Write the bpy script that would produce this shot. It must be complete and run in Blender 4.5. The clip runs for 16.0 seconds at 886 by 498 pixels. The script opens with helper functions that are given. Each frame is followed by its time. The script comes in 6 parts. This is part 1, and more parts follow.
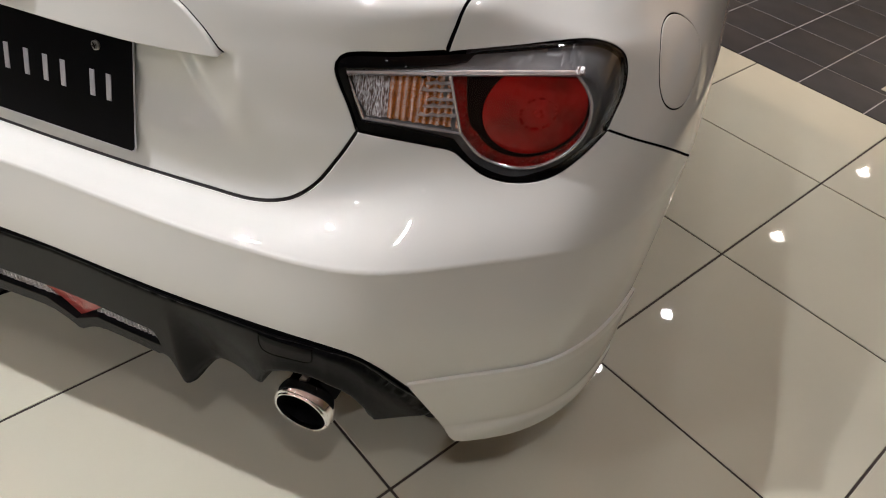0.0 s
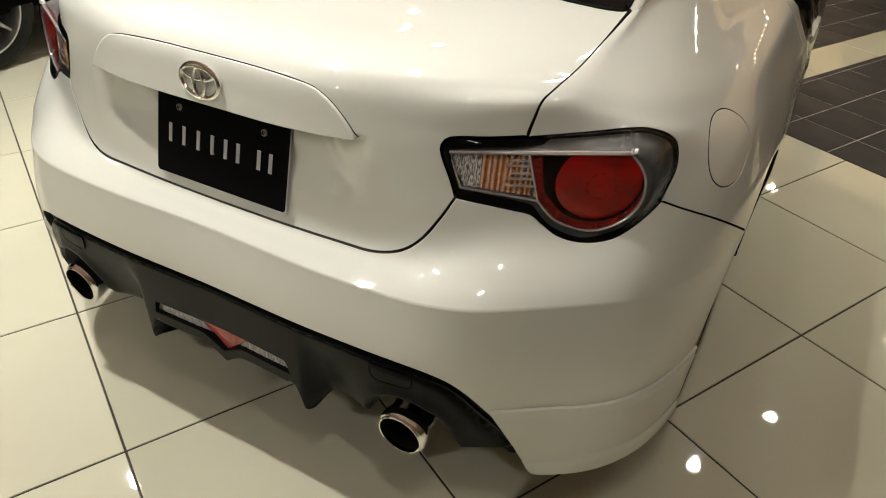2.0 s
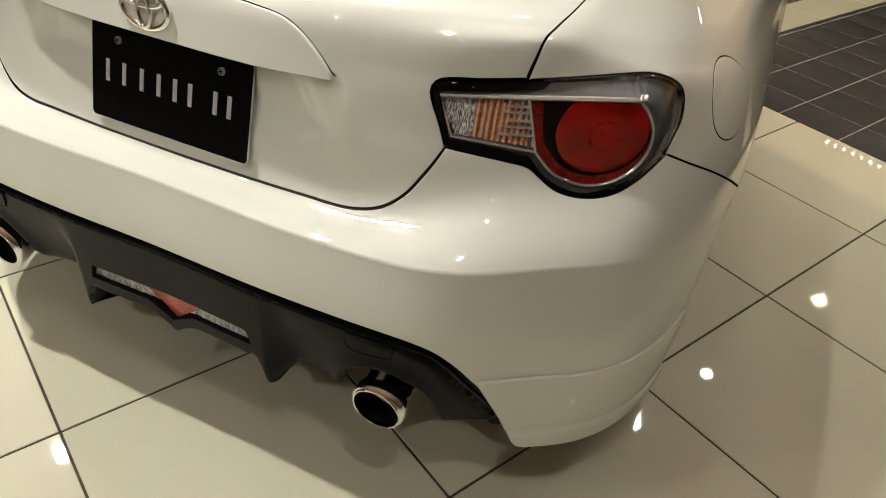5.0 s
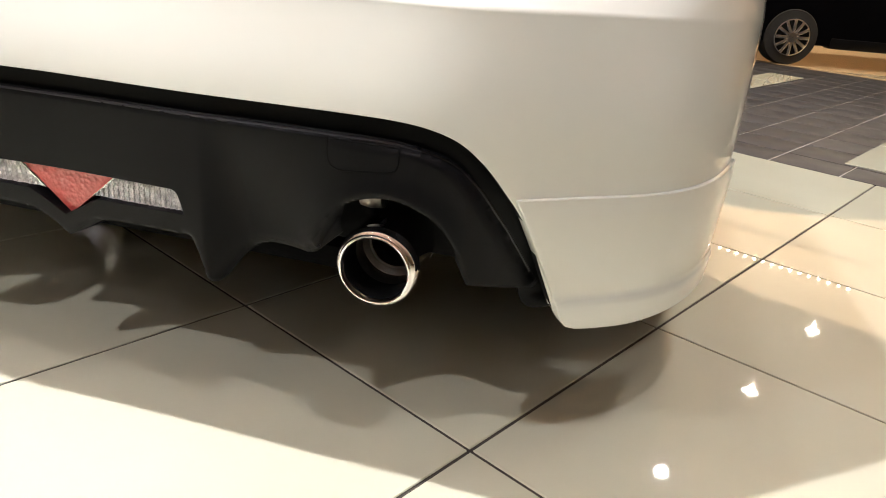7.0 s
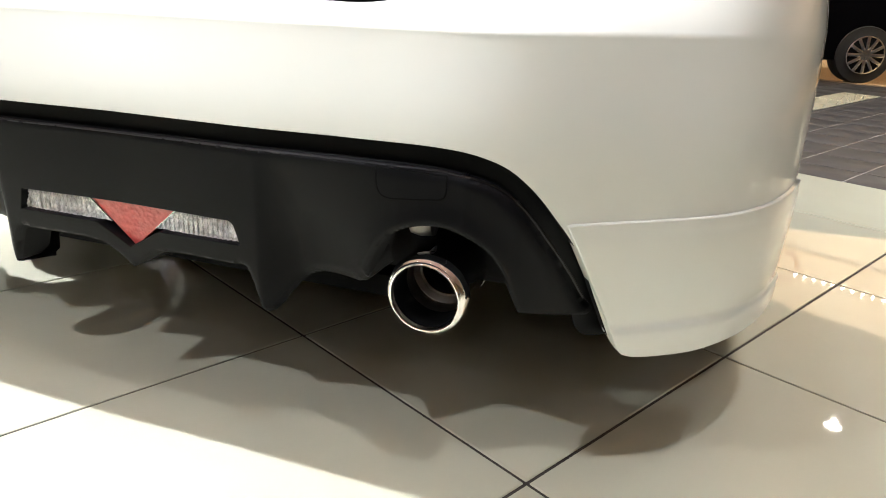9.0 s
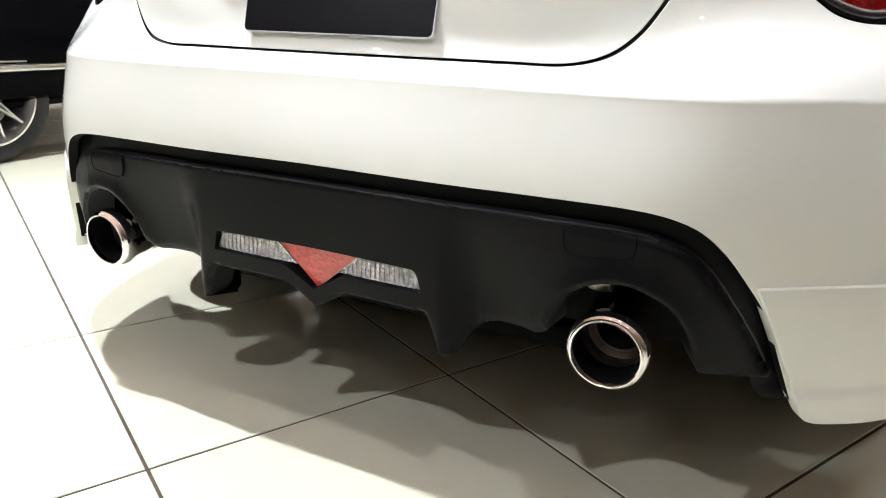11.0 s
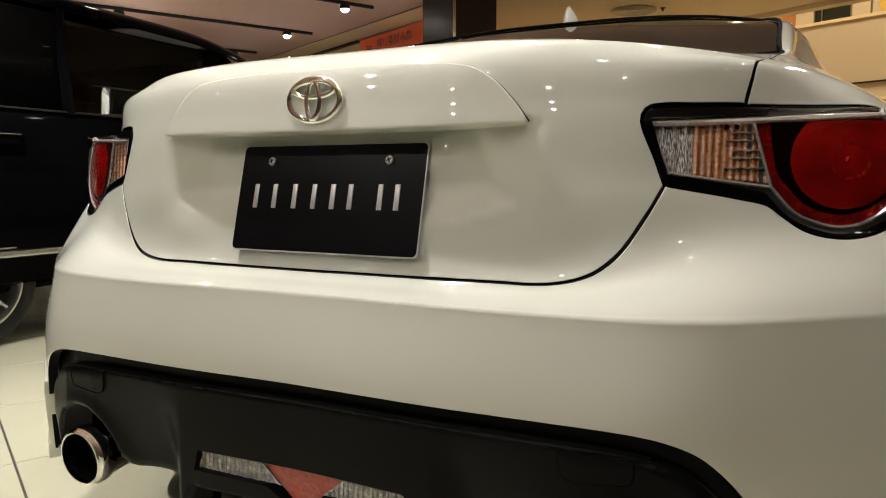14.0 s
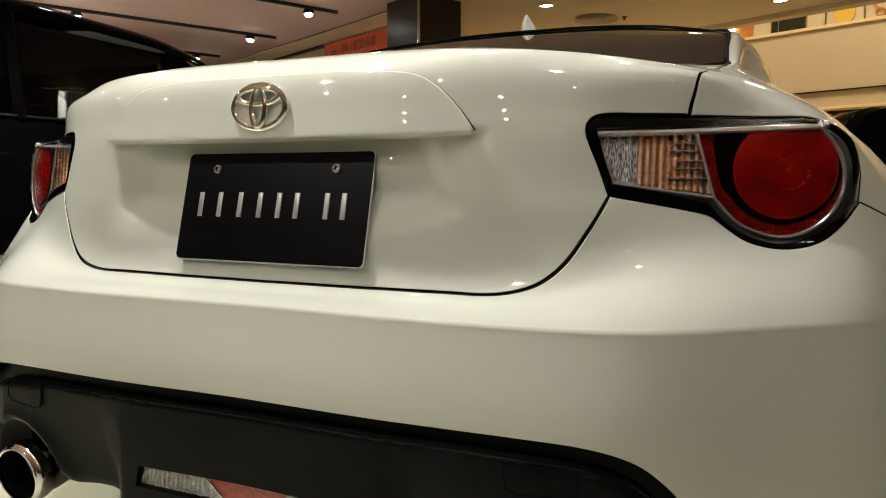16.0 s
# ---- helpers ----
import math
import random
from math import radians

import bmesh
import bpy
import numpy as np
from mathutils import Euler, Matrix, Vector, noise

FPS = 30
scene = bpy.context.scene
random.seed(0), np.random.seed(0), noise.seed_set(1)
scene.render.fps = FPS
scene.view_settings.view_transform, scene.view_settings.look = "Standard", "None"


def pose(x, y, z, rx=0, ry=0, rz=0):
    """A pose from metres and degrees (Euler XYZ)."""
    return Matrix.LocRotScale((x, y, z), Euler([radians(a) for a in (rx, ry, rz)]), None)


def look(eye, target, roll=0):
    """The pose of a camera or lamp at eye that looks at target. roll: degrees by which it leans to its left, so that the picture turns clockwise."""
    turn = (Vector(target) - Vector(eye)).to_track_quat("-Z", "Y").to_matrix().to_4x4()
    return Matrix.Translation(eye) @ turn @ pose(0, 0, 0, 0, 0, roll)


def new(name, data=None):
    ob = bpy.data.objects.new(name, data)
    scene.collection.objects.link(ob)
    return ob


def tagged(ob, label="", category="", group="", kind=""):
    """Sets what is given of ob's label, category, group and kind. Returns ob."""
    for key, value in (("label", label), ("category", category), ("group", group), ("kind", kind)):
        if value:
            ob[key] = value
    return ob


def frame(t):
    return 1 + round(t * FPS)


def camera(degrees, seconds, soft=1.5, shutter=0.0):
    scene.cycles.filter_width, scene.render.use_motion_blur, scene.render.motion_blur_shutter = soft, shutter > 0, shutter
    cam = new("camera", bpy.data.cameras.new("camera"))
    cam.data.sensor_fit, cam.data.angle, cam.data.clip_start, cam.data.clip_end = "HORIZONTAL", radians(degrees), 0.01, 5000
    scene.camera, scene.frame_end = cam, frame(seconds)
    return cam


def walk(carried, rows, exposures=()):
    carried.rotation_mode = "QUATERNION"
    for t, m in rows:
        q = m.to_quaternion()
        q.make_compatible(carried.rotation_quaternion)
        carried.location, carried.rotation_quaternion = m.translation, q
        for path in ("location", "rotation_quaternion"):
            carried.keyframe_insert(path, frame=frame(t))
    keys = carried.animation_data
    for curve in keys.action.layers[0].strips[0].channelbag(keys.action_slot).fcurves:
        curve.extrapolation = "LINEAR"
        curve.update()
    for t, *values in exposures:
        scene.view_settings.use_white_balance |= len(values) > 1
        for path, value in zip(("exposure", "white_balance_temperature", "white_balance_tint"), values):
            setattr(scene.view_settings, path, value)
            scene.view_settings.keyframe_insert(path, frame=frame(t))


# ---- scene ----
cam = camera(64.0, 16.0, soft=1.0)
PATH = [
    (0, (0.839, -0.547, 1.307), (0.41, 0.871, -0.037), 7.2),
    (0.5, (0.929, -0.634, 1.389), (0.345, 0.835, 0.165), 2.4),
    (1, (0.973, -0.68, 1.394), (0.254, 0.766, 0.214), 0.1),
    (1.5, (0.969, -0.733, 1.394), (0.241, 0.724, 0.234), 1.4),
    (2, (0.953, -0.75, 1.392), (0.182, 0.7, 0.25), 2.1),
    (2.5, (0.938, -0.746, 1.388), (0.167, 0.729, 0.278), 1.2),
    (3, (0.927, -0.745, 1.383), (0.167, 0.734, 0.271), 1.3),
    (5.5, (0.787, -0.69, 1.241), (0.251, 0.797, 0.016), 6.6),
    (6, (0.733, -0.681, 1.002), (0.297, 0.941, -0.084), 3.7),
    (6.5, (0.703, -0.71, 0.75), (0.315, 1.045, -0.125), 6.3),
    (7, (0.723, -0.734, 0.676), (0.3, 1.068, -0.083), 5.0),
    (7.5, (0.721, -0.709, 0.671), (0.293, 1.125, -0.001), 2.0),
    (8, (0.742, -0.725, 0.669), (0.253, 1.093, -0.004), 2.5),
    (10.5, (0.689, -0.724, 0.682), (-0.087, 0.99, 0.003), 0.5),
    (11, (0.635, -0.788, 0.708), (-0.216, 0.912, 0.087), 1.6),
    (11.5, (0.621, -0.816, 0.707), (-0.291, 0.877, 0.157), 2.1),
    (12, (0.616, -0.802, 0.705), (-0.278, 0.9, 0.158), 1.9),
    (12.5, (0.627, -0.778, 0.742), (-0.285, 0.935, 0.259), 0.4),
    (13, (0.632, -0.774, 0.778), (-0.288, 0.977, 0.479), -0.9),
    (13.5, (0.614, -0.775, 0.795), (-0.268, 1.007, 0.579), -0.9),
    (14, (0.622, -0.766, 0.794), (-0.239, 1.027, 0.59), -0.1),
    (14.5, (0.636, -0.77, 0.791), (-0.205, 1.033, 0.589), 0.0),
    (15, (0.643, -0.762, 0.808), (-0.166, 1.057, 0.619), 0.2),
    (15.5, (0.639, -0.76, 0.81), (-0.154, 1.067, 0.631), 0.2),
    (16, (0.643, -0.745, 0.799), (-0.135, 1.088, 0.61), 0.1),
]
EXPOSURES = [(0, 0.27, 5950, 19), (1, 0.14, 6600, 9), (3.2, 0.08, 6570, 9), (5.5, 0.26, 6710, 10), (6, 0.36, 6910, 16), (6.5, 1.11, 6370, 16), (7, 1.51, 6070, 16), (8.2, 1.61, 5830, 12), (10.5, 1.57, 5680, 13), (11, 1.45, 5680, 14), (11.5, 0.88, 5880, 13), (12, 0.66, 6060, 17), (12.5, 0.51, 6280, 16), (13, 0.26, 6450, 12), (14.5, 0.16, 6640, 8), (16, 0.16, 6610, 5)]
walk(cam, [(t, look(eye, target, roll)) for t, eye, target, roll in PATH], EXPOSURES)

# ---- light -------------------------------------------------------------
world = bpy.data.worlds.new("world")
scene.world = world
world.use_nodes = True
world.node_tree.nodes["Background"].inputs[0].default_value = (1.0, 0.9, 0.78, 1)
world.node_tree.nodes["Background"].inputs[1].default_value = 0.04

GRID = radians(62.2)  # the floor's and ceiling's grid against the car's axis
AHEAD, ASIDE = Vector((math.cos(GRID), math.sin(GRID), 0)), Vector((math.sin(GRID), -math.cos(GRID), 0))
CEILING = 2.66


def spot_at(m, n):
    return ASIDE * m + AHEAD * n


# Track rows (aside) with the spots on each (ahead); near ones are lit lamps.
# Spots at -3.0 and further back are unseen, added as fill.
TRACKS = {-9.5: (1.5, 3.5), -7.7: (1.54, 3.53), -6.0: (1.4, 3.43), -4.1: (-3.0, -1.2, 0.9, 2.9), -2.3: (-4.2, -2.2, -0.2, 2.2), -0.45: (-4.0, -2.2, -0.3, 0.75, 1.95, 3.05, 3.9), 1.2: (-4.2, -2.2, -0.15, 1.6), 3.0: (-3.0, -1.2, 1.0)}
SPOT_WATTS = 62


def spot_light(m, n, watts, wide=96, aim=None):
    lamp = bpy.data.lights.new("spot_light", "SPOT")
    lamp.energy, lamp.color = watts, (1.0, 0.965, 0.925)
    lamp.spot_size, lamp.spot_blend, lamp.shadow_soft_size = radians(wide), 0.5, 0.02
    ob = new("spot_light", lamp)
    at = spot_at(m, n) + Vector((0, 0, CEILING - 0.14))
    ob.matrix_world = look(at, aim) if aim else Matrix.Translation(at)
    return ob


POWER = {(-6.0, 1.4): 3.0, (-7.7, 1.54): 1.6, (-0.45, -0.3): 2.3, (-0.45, 0.75): 0.78, (-0.45, 1.95): 0.22, (-2.3, -0.2): 3.3, (-2.3, -2.2): 1.6, (-4.1, -1.2): 1.6, (-4.1, 0.9): 1.6, (1.2, -0.15): 0.31, (3.0, -3.0): 0.25, (1.2, -4.2): 0.4, (-0.45, -2.2): 0.84, (1.2, 1.6): 0.12, (1.2, -2.2): 0.3, (3.0, 1.0): 0.1, (3.0, -1.2): 0.1}
# Spots turned on the white car: how wide, and at what.
# The narrow 20-degree one is turned there to brighten the boot lid.
AIMED = {(1.2, -2.2): (20, (0.22, 0.15, 0.93)), (1.2, -0.15): (60, (0.18, 0.0, 0.2)), (-0.45, -2.2): (46, (-0.1, 0.15, 0.6))}
for row, places in TRACKS.items():
    for along in places:
        wide, aim = AIMED.get((row, along), (96, None))
        spot_light(row, along, SPOT_WATTS * POWER.get((row, along), 0.8), wide, aim)

# The hall's downlights, then two unseen area fills added for the open court beyond.
HALL_SPOTS = ((-0.64, 8.43), (-1.37, 6.78), (0.9, 7.5), (0.2, 5.9), (3.05, 6.75), (2.23, 5.20), (-2.6, 9.0), (-3.4, 7.3))
for x, y in HALL_SPOTS:
    lamp = bpy.data.lights.new("hall_light", "SPOT")
    lamp.energy, lamp.color, lamp.spot_size, lamp.spot_blend, lamp.shadow_soft_size = 55, (1.0, 0.84, 0.62), radians(150), 0.8, 0.022
    new("hall_light", lamp).location = (x, y, CEILING - 0.03)
court = bpy.data.lights.new("court_fill", "AREA")
court.energy, court.color, court.shape, court.size, court.size_y = 75, (1.0, 0.83, 0.58), "RECTANGLE", 9, 3
court_ob = new("court_fill", court)
court_ob.matrix_world = look((ASIDE * -4.0 + AHEAD * 9.6) + Vector((0, 0, 6.6)), (ASIDE * -4.2 + AHEAD * 11.5) + Vector((0, 0, 2.5)))
# Added to bounce off the court floor and brighten the hall ceiling.
floor_fill = bpy.data.lights.new("court_floor_fill", "AREA")
floor_fill.energy, floor_fill.color, floor_fill.shape, floor_fill.size, floor_fill.size_y = 300, (1.0, 0.83, 0.58), "RECTANGLE", 10, 1.5
new("court_floor_fill", floor_fill).matrix_world = look((ASIDE * -2.0 + AHEAD * 9.8) + Vector((0, 0, 6.4)), (ASIDE * -2.0 + AHEAD * 9.3), 0)

# ---- materials -----------------------------------------------------------
def material(name, colour=(0.8, 0.8, 0.8), rough=0.5, metal=0.0, coat=0.0, spread=0.0, scale=8.0, bump=0.0, bump_scale=200.0, ior=1.5, rough_spread=0.0):
    """A plain surface with two scales of variation: broad tone and fine relief."""
    mat = bpy.data.materials.new(name)
    mat.use_nodes = True
    nodes, links = mat.node_tree.nodes, mat.node_tree.links
    bsdf = nodes["Principled BSDF"]
    bsdf.inputs["Base Color"].default_value = (*colour, 1)
    bsdf.inputs["Roughness"].default_value = rough
    bsdf.inputs["Metallic"].default_value = metal
    bsdf.inputs["Coat Weight"].default_value = coat
    bsdf.inputs["Coat Roughness"].default_value = 0.015
    bsdf.inputs["IOR"].default_value = ior
    place = nodes.new("ShaderNodeTexCoord")
    if spread:
        tone = nodes.new("ShaderNodeTexNoise")
        tone.inputs["Scale"].default_value, tone.inputs["Detail"].default_value = scale, 6
        links.new(place.outputs["Object"], tone.inputs["Vector"])
        ramp = nodes.new("ShaderNodeMapRange")
        ramp.inputs["From Min"].default_value, ramp.inputs["From Max"].default_value = 0.3, 0.7
        ramp.inputs["To Min"].default_value, ramp.inputs["To Max"].default_value = 1 - spread, 1 + spread
        links.new(tone.outputs["Fac"], ramp.inputs["Value"])
        mix = nodes.new("ShaderNodeVectorMath")
        mix.operation = "SCALE"
        mix.inputs[0].default_value = colour
        links.new(ramp.outputs["Result"], mix.inputs["Scale"])
        links.new(mix.outputs["Vector"], bsdf.inputs["Base Color"])
        if rough_spread:
            r = nodes.new("ShaderNodeMapRange")
            r.inputs["From Min"].default_value, r.inputs["From Max"].default_value = 0.3, 0.7
            r.inputs["To Min"].default_value, r.inputs["To Max"].default_value = rough - rough_spread, rough + rough_spread
            links.new(tone.outputs["Fac"], r.inputs["Value"])
            links.new(r.outputs["Result"], bsdf.inputs["Roughness"])
    if bump:
        fine = nodes.new("ShaderNodeTexNoise")
        fine.inputs["Scale"].default_value, fine.inputs["Detail"].default_value = bump_scale, 3
        links.new(place.outputs["Object"], fine.inputs["Vector"])
        relief = nodes.new("ShaderNodeBump")
        relief.inputs["Strength"].default_value, relief.inputs["Distance"].default_value = bump, 0.002
        links.new(fine.outputs["Fac"], relief.inputs["Height"])
        links.new(relief.outputs["Normal"], bsdf.inputs["Normal"])
    return mat


def clear_material(name, tint=(1, 1, 1), gloss=1.0, rough=0.02, even=None):
    """Thin clear plastic or glass: straight through, with a Fresnel gloss or an even one."""
    mat = bpy.data.materials.new(name)
    mat.use_nodes = True
    nodes, links = mat.node_tree.nodes, mat.node_tree.links
    nodes.remove(nodes["Principled BSDF"])
    see, shine, mix, fres = (nodes.new(n) for n in ("ShaderNodeBsdfTransparent", "ShaderNodeBsdfGlossy", "ShaderNodeMixShader", "ShaderNodeFresnel"))
    see.inputs["Color"].default_value = (*tint, 1)
    shine.inputs["Roughness"].default_value = rough
    shine.inputs["Color"].default_value = (gloss, gloss, gloss, 1)
    fres.inputs["IOR"].default_value = 1.5
    if even is None:
        links.new(fres.outputs[0], mix.inputs[0])
    else:
        mix.inputs[0].default_value = even
    links.new(see.outputs[0], mix.inputs[1])
    links.new(shine.outputs[0], mix.inputs[2])
    links.new(mix.outputs[0], nodes["Material Output"].inputs["Surface"])
    return mat


def glow_material(name, colour, strength):
    mat = bpy.data.materials.new(name)
    mat.use_nodes = True
    bsdf = mat.node_tree.nodes["Principled BSDF"]
    bsdf.inputs["Base Color"].default_value = (*colour, 1)
    bsdf.inputs["Emission Color"].default_value = (*colour, 1)
    bsdf.inputs["Emission Strength"].default_value = strength
    return mat


def faceted(mat, scale, strength, cells=True, stretch=(1, 1, 1)):
    """Adds the pressed optics of a lamp as relief."""
    nodes, links = mat.node_tree.nodes, mat.node_tree.links
    place, scaled = nodes.new("ShaderNodeTexCoord"), nodes.new("ShaderNodeMapping")
    scaled.inputs["Scale"].default_value = stretch
    links.new(place.outputs["Object"], scaled.inputs["Vector"])
    tex = nodes.new("ShaderNodeTexVoronoi" if cells else "ShaderNodeTexWave")
    tex.inputs["Scale"].default_value = scale
    links.new(scaled.outputs["Vector"], tex.inputs["Vector"])
    relief = nodes.new("ShaderNodeBump")
    relief.inputs["Strength"].default_value, relief.inputs["Distance"].default_value = strength, 0.004
    links.new(tex.outputs[0], relief.inputs["Height"])
    links.new(relief.outputs["Normal"], nodes["Principled BSDF"].inputs["Normal"])
    return mat


def two_tone(mat, first, second, scale, stretch):
    """Breaks a surface into streaks of two colours."""
    nodes, links = mat.node_tree.nodes, mat.node_tree.links
    place, scaled, tone, mix = (nodes.new(n) for n in ("ShaderNodeTexCoord", "ShaderNodeMapping", "ShaderNodeTexNoise", "ShaderNodeValToRGB"))
    scaled.inputs["Scale"].default_value = stretch
    tone.inputs["Scale"].default_value = scale
    links.new(place.outputs["Object"], scaled.inputs["Vector"])
    links.new(scaled.outputs["Vector"], tone.inputs["Vector"])
    links.new(tone.outputs["Fac"], mix.inputs["Fac"])
    mix.color_ramp.elements[0].position, mix.color_ramp.elements[1].position = 0.42, 0.60
    mix.color_ramp.elements[0].color, mix.color_ramp.elements[1].color = (*first, 1), (*second, 1)
    links.new(mix.outputs["Color"], nodes["Principled BSDF"].inputs["Base Color"])
    return mat


def tile_material(name, colour, rough, spread, coat=0.0):
    """Polished stone tile: every tile its own tone, with faint clouds."""
    mat = material(name, colour, rough, coat=coat, spread=spread, scale=2.5, bump=0.02, bump_scale=6, rough_spread=rough * 0.3)
    nodes, links = mat.node_tree.nodes, mat.node_tree.links
    info, vary, mul = nodes.new("ShaderNodeObjectInfo"), nodes.new("ShaderNodeMapRange"), nodes.new("ShaderNodeVectorMath")
    vary.inputs["To Min"].default_value, vary.inputs["To Max"].default_value = 1 - spread, 1 + spread
    links.new(info.outputs["Random"], vary.inputs["Value"])
    mul.operation = "SCALE"
    bsdf = nodes["Principled BSDF"]
    links.new(bsdf.inputs["Base Color"].links[0].from_socket, mul.inputs[0])
    links.new(vary.outputs["Result"], mul.inputs["Scale"])
    links.new(mul.outputs["Vector"], bsdf.inputs["Base Color"])
    return mat


PAINT = material("pearl_white_paint", (0.635, 0.648, 0.578), 0.5, metal=0.0, coat=1.0, spread=0.012, scale=3)
PAINT.node_tree.nodes["Principled BSDF"].inputs["Specular IOR Level"].default_value = 0.15
PAINT.node_tree.nodes["Principled BSDF"].inputs["Coat IOR"].default_value = 1.9
BLACK_PLASTIC = material("grained_black_plastic", (0.0035, 0.0035, 0.004), 0.37, spread=0.15, scale=20, bump=0.2, bump_scale=1500)
BLACK_PLASTIC.node_tree.nodes["Principled BSDF"].inputs["Specular IOR Level"].default_value = 0.12
SLOT_BLACK = material("satin_black_plastic", (0.0025, 0.0025, 0.0028), 0.30, spread=0.12, scale=12, bump=0.1, bump_scale=900)
SLOT_BLACK.node_tree.nodes["Principled BSDF"].inputs["Specular IOR Level"].default_value = 0.10
RIDGE_BLACK = material("ridge_black_plastic", (0.004, 0.004, 0.0045), 0.3, spread=0.1)
GLOSS_BLACK = material("gloss_black_plastic", (0.002, 0.002, 0.002), 0.05, spread=0.1)
GLOSS_BLACK.node_tree.nodes["Principled BSDF"].inputs["Specular IOR Level"].default_value = 0.13
SHADOW_BLACK = material("underbody_and_gap_black", (0.003, 0.003, 0.003), 0.8, spread=0.3, scale=5, bump=0.3, bump_scale=90)
SHADOW_BLACK.node_tree.nodes["Principled BSDF"].inputs["Specular IOR Level"].default_value = 0.1
RUBBER = material("tyre_rubber", (0.008, 0.008, 0.008), 0.75, spread=0.2, scale=30, bump=0.4, bump_scale=300)
CHROME = material("chrome", (0.92, 0.92, 0.92), 0.02, metal=1.0, spread=0.02)
BRIGHT_TRIM = material("bright_trim", (0.90, 0.89, 0.87), 0.16, metal=0.75, spread=0.08, scale=60)
STEEL = material("sooty_steel", (0.30, 0.28, 0.25), 0.38, metal=1.0, spread=0.3, scale=25, bump=0.2, bump_scale=250)
DARK_ALLOY = material("dark_alloy", (0.55, 0.55, 0.54), 0.3, metal=0.8, spread=0.1)
ALLOY = material("silver_alloy", (0.60, 0.60, 0.60), 0.25, metal=1.0, spread=0.06)
PLATE = material("plate_black", (0.0015, 0.0015, 0.002), 0.3, spread=0.15, scale=30)
PLATE.node_tree.nodes["Principled BSDF"].inputs["Specular IOR Level"].default_value = 0.1
LETTER = material("plate_silver", (0.50, 0.50, 0.51), 0.35, metal=0.3, spread=0.05, scale=60)
RED_LENS = faceted(material("red_lens", (0.25, 0.003, 0.002), 0.06, metal=0.25, coat=0.6, spread=0.6, scale=60), 150, 0.6)
RED_DISC = faceted(material("red_disc_lens", (0.43, 0.004, 0.003), 0.05, metal=0.35, coat=0.8, spread=0.35, scale=22), 70, 0.22)
DARK_RED = material("smoked_red", (0.004, 0.0005, 0.0005), 0.3, spread=0.3, scale=30)
DARK_RED.node_tree.nodes["Principled BSDF"].inputs["Specular IOR Level"].default_value = 0.05
SEAM_GREY = material("grey_seam_lining", (0.07, 0.066, 0.06), 0.6, spread=0.1)
FOG_RED = faceted(material("fog_red", (0.52, 0.085, 0.07), 0.18, coat=0.6, spread=0.15, scale=120), 160, 0.4)
# Dark and pale streaks put the facets' shade and glints into the colour.
REFLECTOR = two_tone(faceted(material("lamp_reflector", (0.78, 0.77, 0.75), 0.25, metal=0.0), 240, 0.5, stretch=(1, 1, 0.6)), (0.20, 0.15, 0.125), (0.92, 0.91, 0.89), 260, (2.2, 0, 0.4))
RIB_SILVER = faceted(material("silvery_rib", (0.62, 0.56, 0.51), 0.16, metal=0.6, spread=0.3, scale=90), 160, 0.35)
RIBBED = faceted(material("ribbed_clear", (0.93, 0.92, 0.90), 0.16, metal=0.1, coat=0.6, spread=0.3, scale=90), 75, 0.8, cells=False, stretch=(1, 0, 0.12))
AMBER = faceted(material("amber_optic", (0.8, 0.3, 0.05), 0.2, metal=0.1), 240, 0.55, stretch=(1.3, 1, 0.4))


def columns(mat):
    """Orange and clear upright columns, crossed by fine dark grooves; shade and glints painted."""
    nodes, links = mat.node_tree.nodes, mat.node_tree.links
    place, upright, level = nodes.new("ShaderNodeTexCoord"), nodes.new("ShaderNodeTexWave"), nodes.new("ShaderNodeTexWave")
    upright.bands_direction, level.bands_direction = "X", "Z"
    upright.inputs["Scale"].default_value, upright.inputs["Distortion"].default_value, upright.inputs["Detail Scale"].default_value = 38, 5.0, 26
    level.inputs["Scale"].default_value, level.inputs["Distortion"].default_value, level.inputs["Detail Scale"].default_value = 62, 4.0, 60
    ramp, grooves, mix = nodes.new("ShaderNodeValToRGB"), nodes.new("ShaderNodeValToRGB"), nodes.new("ShaderNodeVectorMath")
    for node in (upright, level):
        links.new(place.outputs["Object"], node.inputs["Vector"])
    stops = ramp.color_ramp.elements
    stops[0].position, stops[0].color = 0.10, (0.16, 0.06, 0.025, 1)
    stops[1].position, stops[1].color = 0.94, (0.92, 0.89, 0.83, 1)
    for at, tone in ((0.28, (0.80, 0.20, 0.008, 1)), (0.70, (0.95, 0.30, 0.012, 1)), (0.82, (0.85, 0.60, 0.42, 1))):
        stops.new(at).color = tone
    low = grooves.color_ramp.elements
    low[0].position, low[0].color, low[1].position, low[1].color = 0.12, (0.80, 0.76, 0.72, 1), 0.34, (1, 1, 1, 1)
    links.new(upright.outputs["Fac"], ramp.inputs["Fac"])
    links.new(level.outputs["Fac"], grooves.inputs["Fac"])
    mix.operation = "MULTIPLY"
    links.new(ramp.outputs["Color"], mix.inputs[0])
    links.new(grooves.outputs["Color"], mix.inputs[1])
    links.new(mix.outputs["Vector"], nodes["Principled BSDF"].inputs["Base Color"])


